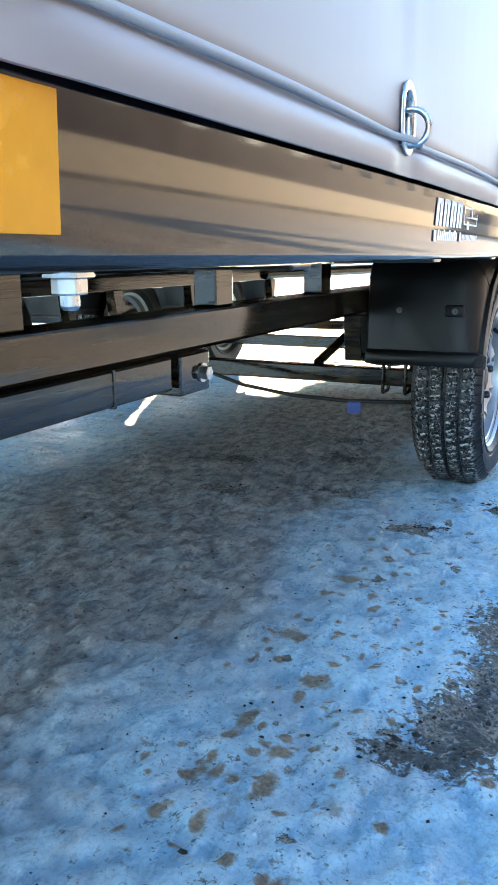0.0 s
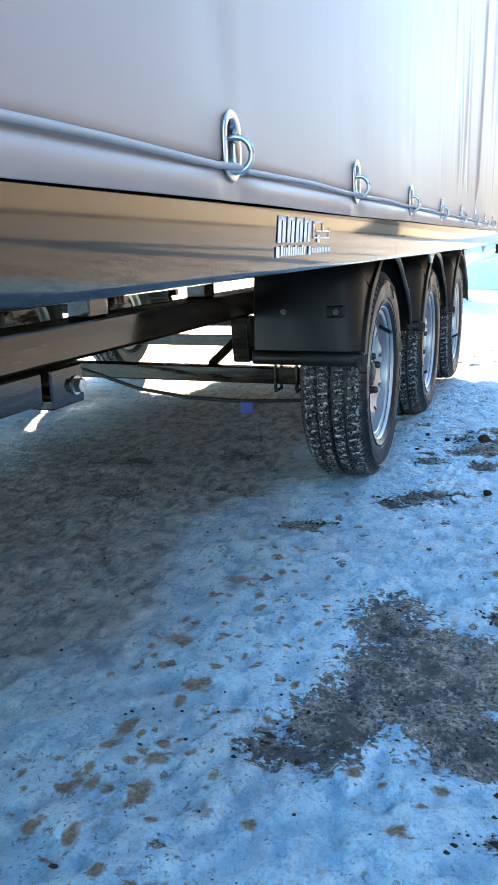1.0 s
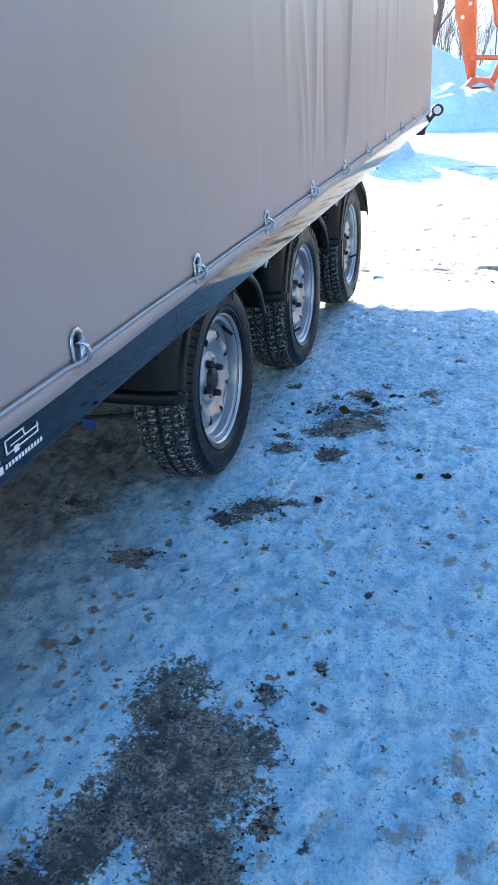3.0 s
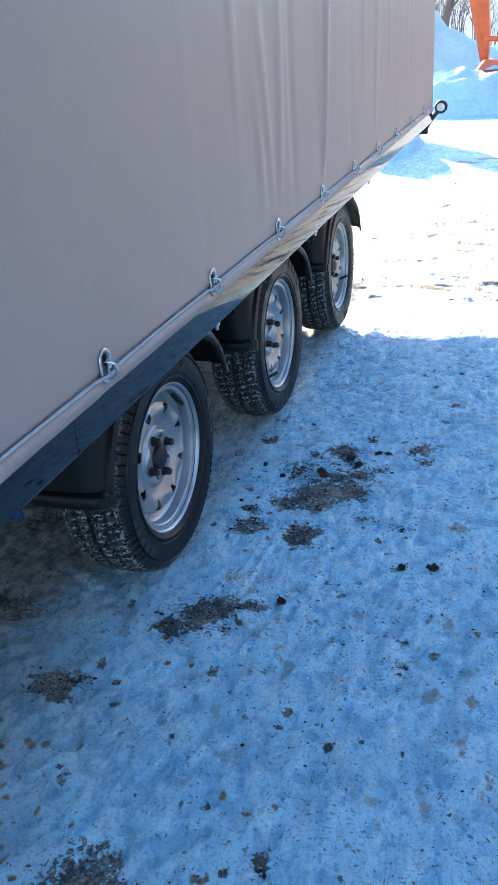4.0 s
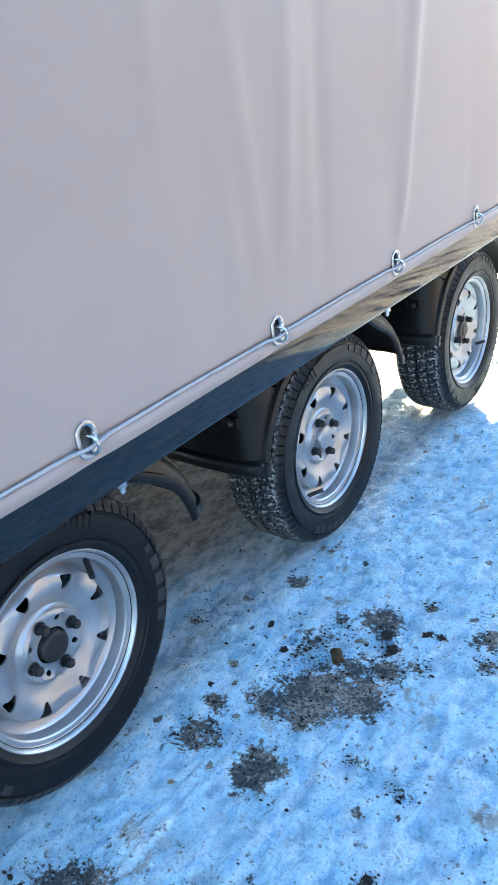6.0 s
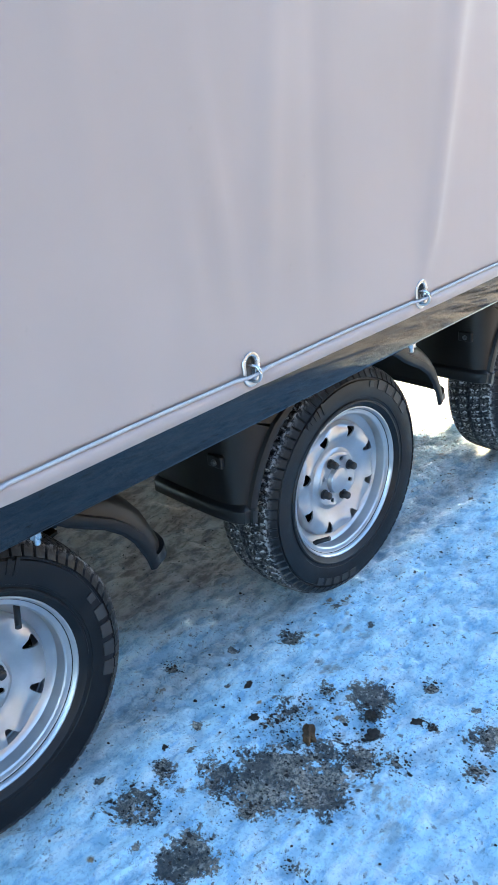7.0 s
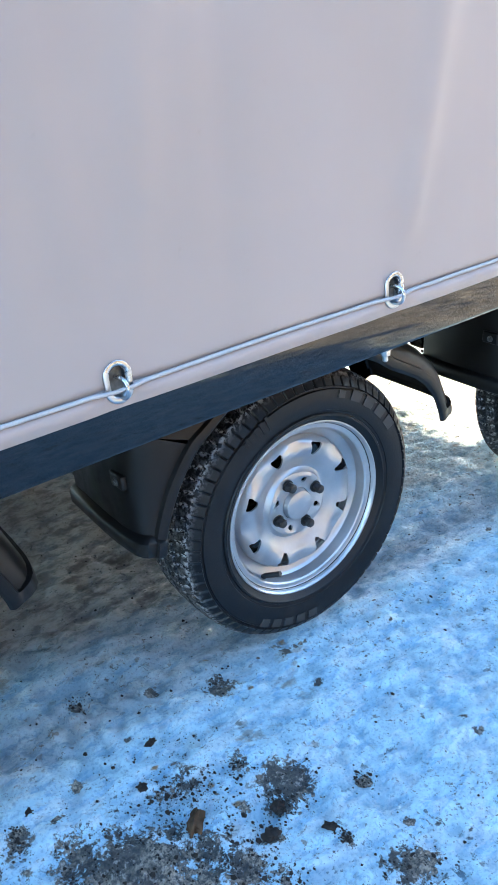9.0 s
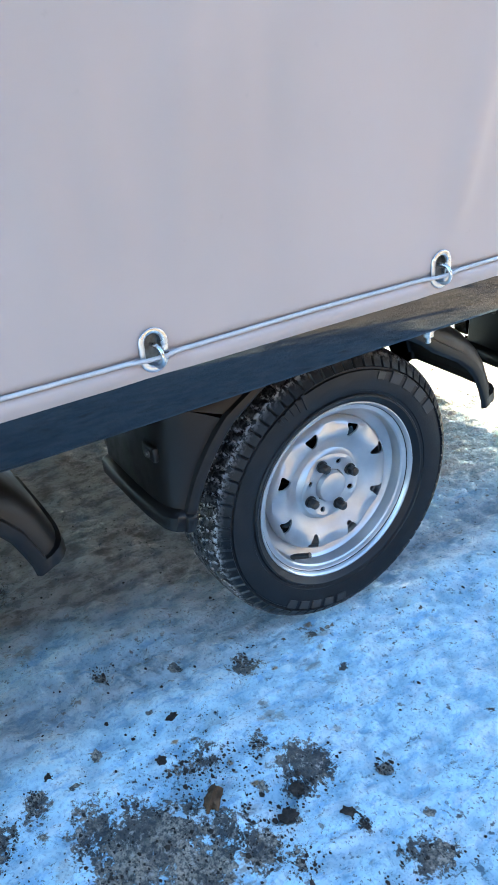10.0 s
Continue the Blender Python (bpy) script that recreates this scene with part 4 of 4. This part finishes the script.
# ---- mudguards ----
def guard_mesh():
    """A moulded plastic arch round the origin, its outer edge towards +x, with a rolled lip and closed lower ends."""
    path = [(-0.345, 0.050), (-0.345, 0.053), (-0.345, 0.076), (-0.345, 0.079), (-0.345, 0.082), (-0.345, 0.105), (-0.345, 0.140), (-0.344, 0.172), (-0.342, 0.200)]
    path += [(-0.295 - 0.046 * math.cos(a), 0.215 + 0.070 * math.sin(a)) for a in np.linspace(0.2, 1.35, 7)]
    for a in np.linspace(140, 66, 17)[5:]:
        path.append((0.350 * math.cos(radians(a)), 0.004 + 0.318 * math.sin(radians(a))))
    path += [(0.185, 0.279), (0.225, 0.263), (0.264, 0.242), (0.301, 0.217), (0.332, 0.188), (0.355, 0.156), (0.370, 0.122), (0.379, 0.098), (0.3797, 0.095), (0.384, 0.076)]
    section = [(-0.160, -0.050), (-0.160, -0.006), (-0.153, 0.0), (-0.03, 0.002), (0.022, 0.001), (0.044, -0.002), (0.062, -0.010), (0.075, -0.022), (0.083, -0.038)]
    rings_o, rings_i = [], []
    bm = bmesh.new()
    k = len(path)
    for i, (y, z) in enumerate(path):
        a, b = path[max(i - 1, 0)], path[min(i + 1, k - 1)]
        t = Vector((0, b[0] - a[0], b[1] - a[1])).normalized()
        nrm = Vector((0, -t.z, t.y))
        if nrm.dot(Vector((0, y, z))) < 0:
            nrm = -nrm
        end = min(i, k - 1 - i)
        puff = (0.010, 0.013, 0.013, 0.010)[i] if i < 4 else 0.006 if end < 2 else 0.0
        p = Vector((0, y, z))
        radial = Vector((0, y, z + 0.011))
        depth = max(0.024, radial.length - (0.315 if y < 0 else 0.298))
        inward = -radial.normalized()
        if y > 0.17:
            depth = min(depth, 0.064 - 0.012 * (y - 0.17) / 0.214)
        lip = min(0.019, 0.5 * depth)
        squeeze = min(1.0, (depth - lip) / 0.044)
        outer = [p + Vector((x + (puff if x > 0.05 else 0), 0, 0)) + nrm * (d * (squeeze if d < -0.001 and x > 0 else 1.0) + puff) for x, d in section]
        edge = 0.0 if i >= 4 else 0.008
        outer += [p + inward * (depth - lip) + Vector((0.084 + min(puff, 0.010), 0, 0)), p + inward * (depth - lip + 0.002) + Vector((0.092 + edge, 0, 0)), p + inward * (depth - 0.003) + Vector((0.095 + edge * 0.6, 0, 0)), p + inward * depth + Vector((0.093 + edge * 0.4, 0, 0))]
        rings_o.append([bm.verts.new(v) for v in outer])
        rings_i.append([bm.verts.new(Vector((v.x - (0.004 if v.x > 0.05 else 0), v.y, v.z)) - nrm * 0.004) for v in outer])
    section = outer
    m = len(section)
    for i in range(k - 1):
        for j in range(m - 1):
            bm.faces.new((rings_o[i][j], rings_o[i + 1][j], rings_o[i + 1][j + 1], rings_o[i][j + 1]))
            bm.faces.new((rings_i[i][j + 1], rings_i[i + 1][j + 1], rings_i[i + 1][j], rings_i[i][j]))
        for j in (0, m - 1):
            bm.faces.new((rings_o[i][j], rings_i[i][j], rings_i[i + 1][j], rings_o[i + 1][j]))
    for i in (0, k - 1):
        for j in range(m - 1):
            bm.faces.new((rings_o[i][j], rings_o[i][j + 1], rings_i[i][j + 1], rings_i[i][j]))
    return bm


for y, z in AXLES:
    for side in (1, -1):
        x = WHEEL_X if side == 1 else -WIDTH - WHEEL_X
        m = UNTILT @ Matrix.Translation((x, y, 0.280)) @ (Matrix.Identity(4) if side == 1 else Matrix.Diagonal((-1, 1, 1, 1)))
        if side == 1:
            guard = part("mudguard", guard_mesh(), PLASTIC, trailer, "black moulded plastic mudguard", smooth=50, m=m)
            for bx in (-0.087, 0.034):
                part("bolt", hex_bolt(0.0045, 0.003, 0.0065), PLATE, guard, m=Matrix.Translation((bx, -0.3440 if bx < 0 else -0.3487, 0.168)) @ Matrix.Rotation(radians(-90), 4, "Z"))
            part("clip_tab", block((0.012, -0.3490, 0.156), (0.052, -0.338, 0.182), 0.004, 3), PLASTIC, guard, smooth=50)
        else:
            part("mudguard", guard_mesh(), PLASTIC, trailer, smooth=50, m=UNTILT @ pose(x, y, 0.280, 0, 0, 180))

# ---- axles, springs and cable ----
for y, z in AXLES:
    axle = part("axle_beam", block((-WIDTH + 0.32, -0.0225, -0.0225), (-0.32, 0.0225, 0.0225), 0.004), FRAME_PAINT, trailer, "black square axle beam", m=UNTILT @ Matrix.Translation((0, y, z - 0.012)))
    for sx in (-0.385, -WIDTH + 0.385):
        spring = bmesh.new()
        for k in range(3):
            h = 0.30 - 0.07 * k
            arc = [(sx, h * u, 0.035 + 0.008 * k + 0.05 * (u * u * (1 - 0.23 * k) ** 2)) for u in np.linspace(-1, 1, 11)]
            strip = bmesh.new()
            rows = []
            for _, yy, zz in arc:
                rows.append([strip.verts.new((sx + dx, yy, zz + dz)) for dx, dz in ((-0.022, 0), (0.022, 0), (0.022, 0.007), (-0.022, 0.007))])
            for a, b in zip(rows, rows[1:]):
                for j in range(4):
                    strip.faces.new((a[j], a[(j + 1) % 4], b[(j + 1) % 4], b[j]))
            strip.faces.new(rows[0])
            strip.faces.new(rows[-1])
            join(spring, strip)
        part("leaf_spring", spring, FRAME_PAINT, axle)
        for dy in (-0.03, 0.03):
            part("u_bolt", pipe([(sx + dy, -0.027, 0.06), (sx + dy, -0.027, -0.034), (sx + dy, -0.022, -0.040), (sx + dy, 0.022, -0.040), (sx + dy, 0.027, -0.034), (sx + dy, 0.027, 0.06)], 0.005, 8), FRAME_PAINT, axle)
    for sx in (-0.40, -WIDTH + 0.40):
        for dy in (-0.30, 0.30):
            part("spring_hanger", extrude_profile([(y + dy - 0.035, 0.44), (y + dy + 0.035, 0.44), (y + dy + 0.018, 0.335), (y + dy - 0.018, 0.335)], sx - 0.02, sx + 0.02, axis=0, bevel=0.003), FRAME_PAINT, trailer)
    # slanted strut to the middle of the frame
    part("strut", pipe([(-0.62, y + 0.02, z + 0.01), (-0.52, y + 0.3, 0.44)], 0.013, 8), FRAME_PAINT, trailer, m=UNTILT)
cable = [(-1.05, -0.05, 0.285), (-0.9, -0.10, 0.262), (-0.75, -0.15, 0.236), (-0.6, -0.17, 0.222), (-0.45, -0.165, 0.217), (-0.3, -0.12, 0.217), (-0.24, -0.05, 0.222)]
brake_cable = part("brake_cable", pipe(cable, 0.005, 8), DARK, trailer, "thin black brake cable", smooth=50)
part("cable_tag", block((-0.452, -0.172, 0.187), (-0.418, -0.168, 0.216), 0.001, 1), BLUE_TAG, brake_cable, "small blue tag")

# ---- drawbar and front marker lamp ----
for s in (-1, 1):
    part("drawbar_arm", pipe([(-WIDTH / 2 + s * 0.59, 1.9, 0.47), (-WIDTH / 2 - 0.12 + s * 0.03, 3.3, 0.48)], 0.028, 10), FRAME_PAINT, trailer)
part("drawbar", pipe([(-WIDTH / 2 - 0.12, 3.25, 0.48), (-WIDTH / 2 - 0.12, FRONT + 0.4, 0.48)], 0.025, 10), FRAME_PAINT, trailer)
part("coupling", block((-WIDTH / 2 - 0.16, FRONT + 0.38, 0.45), (-WIDTH / 2 - 0.08, FRONT + 0.56, 0.52), 0.02, 3), ZINC, trailer)
marker = part("marker_lamp", pipe([(-0.05, FRONT + 0.005, 0.52), (-0.03, FRONT + 0.02, 0.56), (0.0, FRONT + 0.04, 0.60), (0.025, FRONT + 0.05, 0.627)], 0.016, 12, taper=0.012), DARK, trailer, "rubber arm with a round white marker lamp", smooth=50)
part("lamp_housing", revolve([(-0.02, 0.0001), (-0.02, 0.034), (-0.012, 0.038), (0.012, 0.038), (0.02, 0.034), (0.02, 0.0001)], 28), DARK, marker, smooth=40, m=pose(0.04, FRONT + 0.055, 0.648, 0, 0, 90))
part("lens", revolve([(-0.023, 0.0001), (-0.022, 0.020), (-0.019, 0.026), (0.019, 0.026), (0.022, 0.020), (0.023, 0.0001)], 28), LENS, marker, "round white lens", smooth=40, m=pose(0.04, FRONT + 0.055, 0.648, 0, 0, 90))
part("corner_bracket", block((-0.09, FRONT + 0.002, 0.50), (-0.03, FRONT + 0.02, 0.63), 0.004), DARK, trailer)


# ---- distance: excavator, snow heaps, thicket, buildings ----
def lump(name, cx, cy, rx, ry, h, label, seed, material=None, n=70, edge=None):
    """A snow heap that runs out into the ground."""
    u = np.linspace(-1.25, 1.25, n)
    U, V = np.meshgrid(u, u)
    X, Y = cx + rx * U, cy + ry * V
    d = np.hypot(U, V) + 0.5 * fbm(U * 1.7 + seed, V * 1.7 + seed, 3)
    Z = h * np.clip(1.05 - d, 0, 1) ** 0.8 * (1 + 0.5 * fbm(U * 4 + seed, V * 4, 3)) - 0.06
    if edge is not None:
        Z = (Z + 0.06) * np.clip((edge - X) / 4, 0, 1) - 0.06
    return tagged(sheet(name, np.stack([X.ravel(), Y.ravel(), Z.ravel()], 1), grid_faces(n, n), material or SNOW, smooth=70), label, "snow heap", kind="structure")


lump("snow_heap", -0.75, 13.7, 1.6, 1.5, 0.80, "heap of snow round the excavator bucket", 3)
lump("snow_heap", -0.15, 14.25, 0.9, 0.8, 0.58, "small heap of snow against the bucket", 43)
# hidden behind the trailer; added only to cast a wedge of shadow
lump("snow_heap", -1.35, 8.5, 0.75, 0.5, 0.85, "unseen snow heap in front of the trailer, added for its shadow", 51, n=40)
lump("snow_heap", -3.3, 22.5, 3.6, 2.2, 2.3, "high bank of shaded snow", 11)
lump("snow_heap", 0.0, 24.0, 1.6, 2.4, 1.3, "low bank of ploughed snow", 23)
lump("snow_slope", 2.0, 125.0, 130.0, 95.0, 13.15, "bright snow slope far behind the yard", 31, material=SUN_WARM_SNOW, n=110, edge=5.0)

EX_Y = 15.0
excavator = empty("excavator", label="orange excavator with its bucket resting in a snow heap", category="excavator")


def plate_part(name, outline, y0, y1, material, parent, label="", bevel=0.02):
    return part(name, extrude_profile(outline, y0, y1, axis=1, bevel=bevel), material, parent, label, smooth=40)


stick = plate_part("stick", [(-0.46, 0.66), (-0.33, 0.66), (-0.32, 1.05), (-0.47, 2.75), (-0.38, 2.95), (-0.36, 3.25), (-0.54, 3.66), (-0.66, 3.70), (-0.92, 3.3), (-0.88, 2.8), (-0.72, 1.75)], EX_Y - 0.17, EX_Y + 0.17, ORANGE, excavator, "tapered orange excavator stick")
for x, z, w, h in ((-0.53, 2.05, 0.05, 0.08), (-0.55, 2.35, 0.06, 0.05), (-0.51, 1.9, 0.06, 0.05)):
    part("sticker", block((x, EX_Y - 0.1765, z), (x + w, EX_Y - 0.171, z + h), 0.001, 1), WHITE, stick)
part("sticker", block((-0.66, EX_Y - 0.1765, 2.25), (-0.56, EX_Y - 0.171, 2.42), 0.001, 1), YELLOW, stick)
part("pin", pipe([(-0.60, EX_Y - 0.21, 1.72), (-0.60, EX_Y + 0.21, 1.72)], 0.032, 14), STEEL, stick, smooth=40)
part("pin", pipe([(-0.385, EX_Y - 0.22, 1.05), (-0.385, EX_Y + 0.22, 1.05)], 0.045, 14), ORANGE, stick, smooth=40)
part("pin", pipe([(-0.33, EX_Y - 0.22, 3.0), (-0.33, EX_Y + 0.22, 3.0)], 0.05, 14), NUT_BLACK, stick, smooth=40)
part("hose", pipe([(-0.85, EX_Y - 0.19, 2.75), (-0.7, EX_Y - 0.2, 2.62), (-0.5, EX_Y - 0.2, 2.62), (-0.36, EX_Y - 0.2, 2.8)], 0.014, 8), DARK, stick, smooth=50)
part("bucket_cylinder", pipe([(-0.32, EX_Y, 3.0), (0.03, EX_Y, 1.58)], 0.062, 16), ORANGE, excavator, "orange hydraulic cylinder", smooth=40)
part("cylinder_collar", pipe([(0.005, EX_Y, 1.68), (0.035, EX_Y, 1.56)], 0.078, 16), ORANGE, excavator, smooth=40)
part("cylinder_rod", pipe([(0.03, EX_Y, 1.58), (0.13, EX_Y, 1.05)], 0.036, 14), STEEL, excavator, "bright steel piston rod", smooth=40)
for dy in (-0.16, 0.16):
    part("link", pipe([(-0.385, EX_Y + dy, 1.06), (0.14, EX_Y + dy, 1.02)], 0.045, 10), ORANGE, excavator, smooth=40)
part("link", pipe([(0.14, EX_Y, 1.03), (-0.02, EX_Y, 0.62)], 0.06, 10), ORANGE, excavator, smooth=40)
part("pin", pipe([(0.135, EX_Y - 0.22, 1.03), (0.135, EX_Y + 0.22, 1.03)], 0.07, 16), ORANGE, excavator, smooth=40)
bucket = plate_part("bucket", [(-0.37, 0.74), (-0.05, 0.70), (0.02, 0.58), (0.06, 0.35), (-0.05, 0.05), (-0.40, -0.1), (-0.80, 0.18), (-0.62, 0.45)], EX_Y - 0.45, EX_Y + 0.45, ORANGE, excavator, "orange bucket half buried in snow", bevel=0.03)
lump("snow_cap", -0.22, EX_Y - 0.1, 0.22, 0.42, 0.20, "snow lying on the bucket", 5, n=26).matrix_basis = Matrix.Translation((0, 0, 0.63))
# upper structure, cab, boom and tracks stand behind the trailer
house = part("house", block((-5.3, 21.0, 0.62), (-2.25, 24.0, 1.75), 0.1, 3), ORANGE, excavator, "orange engine housing with slots")
for z in (0.98, 1.16, 1.34):
    part("slot", block((-2.72, 20.985, z), (-2.52, 20.998, z + 0.10), 0.002, 1), DARK, house)
part("cab", block((-4.9, 21.2, 1.76), (-3.9, 22.7, 3.0), 0.1, 3), GLASS, excavator)
plate_part("boom", [(-4.3, 1.0), (-3.9, 1.0), (-3.3, 2.5), (-2.2, 3.25), (-0.72, 3.35), (-0.75, 3.65), (-2.3, 3.65), (-3.6, 2.8)], EX_Y + 0.2, EX_Y + 0.5, ORANGE, excavator)
for y in (21.1, 23.4):
    part("track", block((-5.2, y, 0.0), (-1.95, y + 0.5, 0.60), 0.22, 5), DARK, excavator, "black crawler track")


def thicket(name, cx, cy, spread, count, height, seed, label):
    """Bare stems with twigs."""
    rs = random.Random(seed)
    verts, faces = [], []

    def stem(p, d, length, r, depth):
        q = p + d * length
        base = len(verts)
        u = d.orthogonal().normalized()
        w = d.cross(u)
        for c, rad in ((p, r), (q, r * 0.55)):
            for k in range(3):
                verts.append(c + (u * math.cos(2.1 * k) + w * math.sin(2.1 * k)) * rad)
        for k in range(3):
            faces.append((base + k, base + (k + 1) % 3, base + 3 + (k + 1) % 3, base + 3 + k))
        if depth:
            for _ in range(rs.choice((2, 3, 3))):
                e = (d + Vector((rs.uniform(-1, 1), rs.uniform(-1, 1), rs.uniform(-0.1, 0.9))) * 0.55).normalized()
                stem(p + d * length * rs.uniform(0.45, 1.0), e, length * rs.uniform(0.5, 0.8), r * 0.6, depth - 1)

    for _ in range(count):
        p = Vector((cx + rs.gauss(0, spread), cy + rs.gauss(0, spread * 0.4), -0.02))
        d = Vector((rs.gauss(0, 0.12), rs.gauss(0, 0.12), 1)).normalized()
        stem(p, d, height * rs.uniform(0.25, 0.42), rs.uniform(0.015, 0.03), 4)
    return tagged(sheet(name, verts, faces, BARK, smooth=60), label, "thicket", kind="stuff")


thicket("thicket", -3.0, 29.0, 1.3, 34, 4.2, 5, "leafless brown bushes behind the snow bank")
thicket("thicket", 2.6, 34.0, 2.2, 9, 3.0, 9, "sparse leafless saplings on the snow slope")
for x, y in ((-2.6, 27.0), (-4.4, 28.5)):
    tree = empty("bare_tree", label="leafless tree with a dark leaning trunk", category="tree")
    part("trunk", pipe([(x, y, -0.1), (x + 0.15, y, 1.2), (x + 0.55, y + 0.1, 3.0), (x + 0.7, y, 5.0)], 0.16, 10, taper=0.05), BARK, tree, smooth=50)
    for k in range(7):
        a = k * 2.4
        z = 1.8 + 0.4 * k
        part("limb", pipe([(x + 0.3 + 0.05 * k, y, z), (x + 0.3 + 0.7 * math.cos(a), y + 0.6 * math.sin(a), z + 0.9), (x + 0.3 + 1.1 * math.cos(a + 0.2), y + 1.0 * math.sin(a), z + 1.9)], 0.045, 6, taper=0.01), BARK, tree)

# long low building on the far slope
far_house = empty("far_building", label="long grey low building beyond the snow slope", category="building")
part("wall", block((-22, 108, 0.0), (6, 116, 11.75), 0), FAR_WALL, far_house)
part("roof", block((-22.5, 107.6, 11.75), (6.5, 116.4, 12.1), 0), FAR_WALL, far_house)
for k in range(9):
    part("window", block((-21.9 + 3.1 * k, 107.93, 10.8), (-20.3 + 3.1 * k, 107.99, 11.8), 0), GLASS, far_house)
sign = empty("road_sign", label="round grey-blue road sign seen on its post", category="sign")
part("disc", revolve([(-0.02, 0.0001), (-0.02, 0.22), (0.02, 0.22), (0.02, 0.0001)], 28), GLASS, sign, m=pose(-0.85, 40.0, 4.38, 0, 0, 90))
part("post", pipe([(-0.85, 40.05, 0.5), (-0.85, 40.05, 4.6)], 0.025, 8), FAR_WALL, sign)

# brick building along the yard, mirrored in the paintwork
brick_house = empty("brick_building", label="long brown brick building along the sunny side of the yard", category="building")
part("wall", block((16.0, -30, 0.0), (26.0, 420, 9.0), 0), BRICK, brick_house)
part("plaster_base", block((15.9, -30, 0.0), (15.998, 420, 2.3), 0), PLASTER, brick_house, "tan plastered ground floor")
part("roof", block((15.6, -30.4, 9.0), (26.4, 420.4, 9.3), 0), SNOW, brick_house)
for k in range(29):
    part("window", block((15.96, -27 + 5.2 * k, 4.4), (15.997, -25.4 + 5.2 * k, 6.2), 0), GLASS, brick_house)
part("plinth", block((15.84, -30, 0.0), (15.898, 420, 0.35), 0), FAR_WALL, brick_house, "dark concrete plinth")

# ---- stones and frozen clods on the snow ----
rs = random.Random(21)


def stone(x, y, a, b, h, seed, material, label, name="stone"):
    bm = bmesh.new()
    bmesh.ops.create_icosphere(bm, subdivisions=3, radius=1.0)
    for v in bm.verts:
        k = 1 + 0.65 * noise.fractal(v.co * 1.7 + Vector((seed, 0, 0)), 0.8, 2.0, 4)
        v.co = Vector((v.co.x * a * k, v.co.y * b * k, v.co.z * h * k))
    return tagged(finish(name, bm, material, smooth=40, m=pose(x, y, h * 0.45, 0, 0, seed * 40)), label, "stone")


stone(0.106, 0.489, 0.011, 0.020, 0.012, 1, STONE, "brown stone lying on worn snow")
for x, y, a, b, k in ((0.191, 0.568, 0.012, 0.010, 2), (0.153, -0.101, 0.012, 0.009, 3), (0.457, 0.094, 0.012, 0.014, 4), (-0.005, 0.459, 0.008, 0.008, 5), (-0.073, 0.299, 0.009, 0.008, 6), (-0.074, 0.515, 0.009, 0.006, 7), (0.388, 0.083, 0.010, 0.006, 8), (0.16, 0.605, 0.011, 0.009, 9), (0.235, 0.645, 0.010, 0.006, 10)):
    stone(x, y, a, b, 0.006, k, CLOD, "dark frozen clod on packed snow", "clod")

verts, faces = [], []
for n in range(7000):
    u = rs.random()
    if u < 0.5:
        bx, by, ba, bb, _w = rs.choice(NEAR_BARE)
        x, y = bx + rs.gauss(0, ba * 0.85), by + rs.gauss(0, bb * 0.85)
    elif u < 0.6:
        x, y = rs.gauss(0.06, 0.07), rs.gauss(0.53, 0.07)
    else:
        x, y = rs.uniform(-0.9, 0.95), rs.uniform(-1.9, 2.0)
    s = min(0.0046, 0.0007 + rs.expovariate(1500))
    if n % 7 == 0:
        x, y = rs.uniform(-0.3, 1.6), rs.uniform(2.1, 7.0)
        y += 0.12 * round((y * 2.3) % 1)
        s *= rs.uniform(1.2, 3.2)
    base, spin, far = len(verts), rs.uniform(0, 6), rs.uniform(0.8, 1.7)
    for k in range(5):
        a = spin + k * 1.2566
        verts.append((x + s * far * math.cos(a) * rs.uniform(0.7, 1.4), y + s * math.sin(a) * rs.uniform(0.7, 1.4), 0.002 - s * 0.5))
    verts.append((x + s * rs.uniform(-0.3, 0.3), y, 0.002 + s * rs.uniform(0.35, 0.7)))
    for k in range(5):
        faces.append((base + k, base + (k + 1) % 5, base + 5))
tagged(sheet("grit", verts, faces, CLOD, smooth=20), "dark grit scattered over packed snow", "grit", kind="stuff")
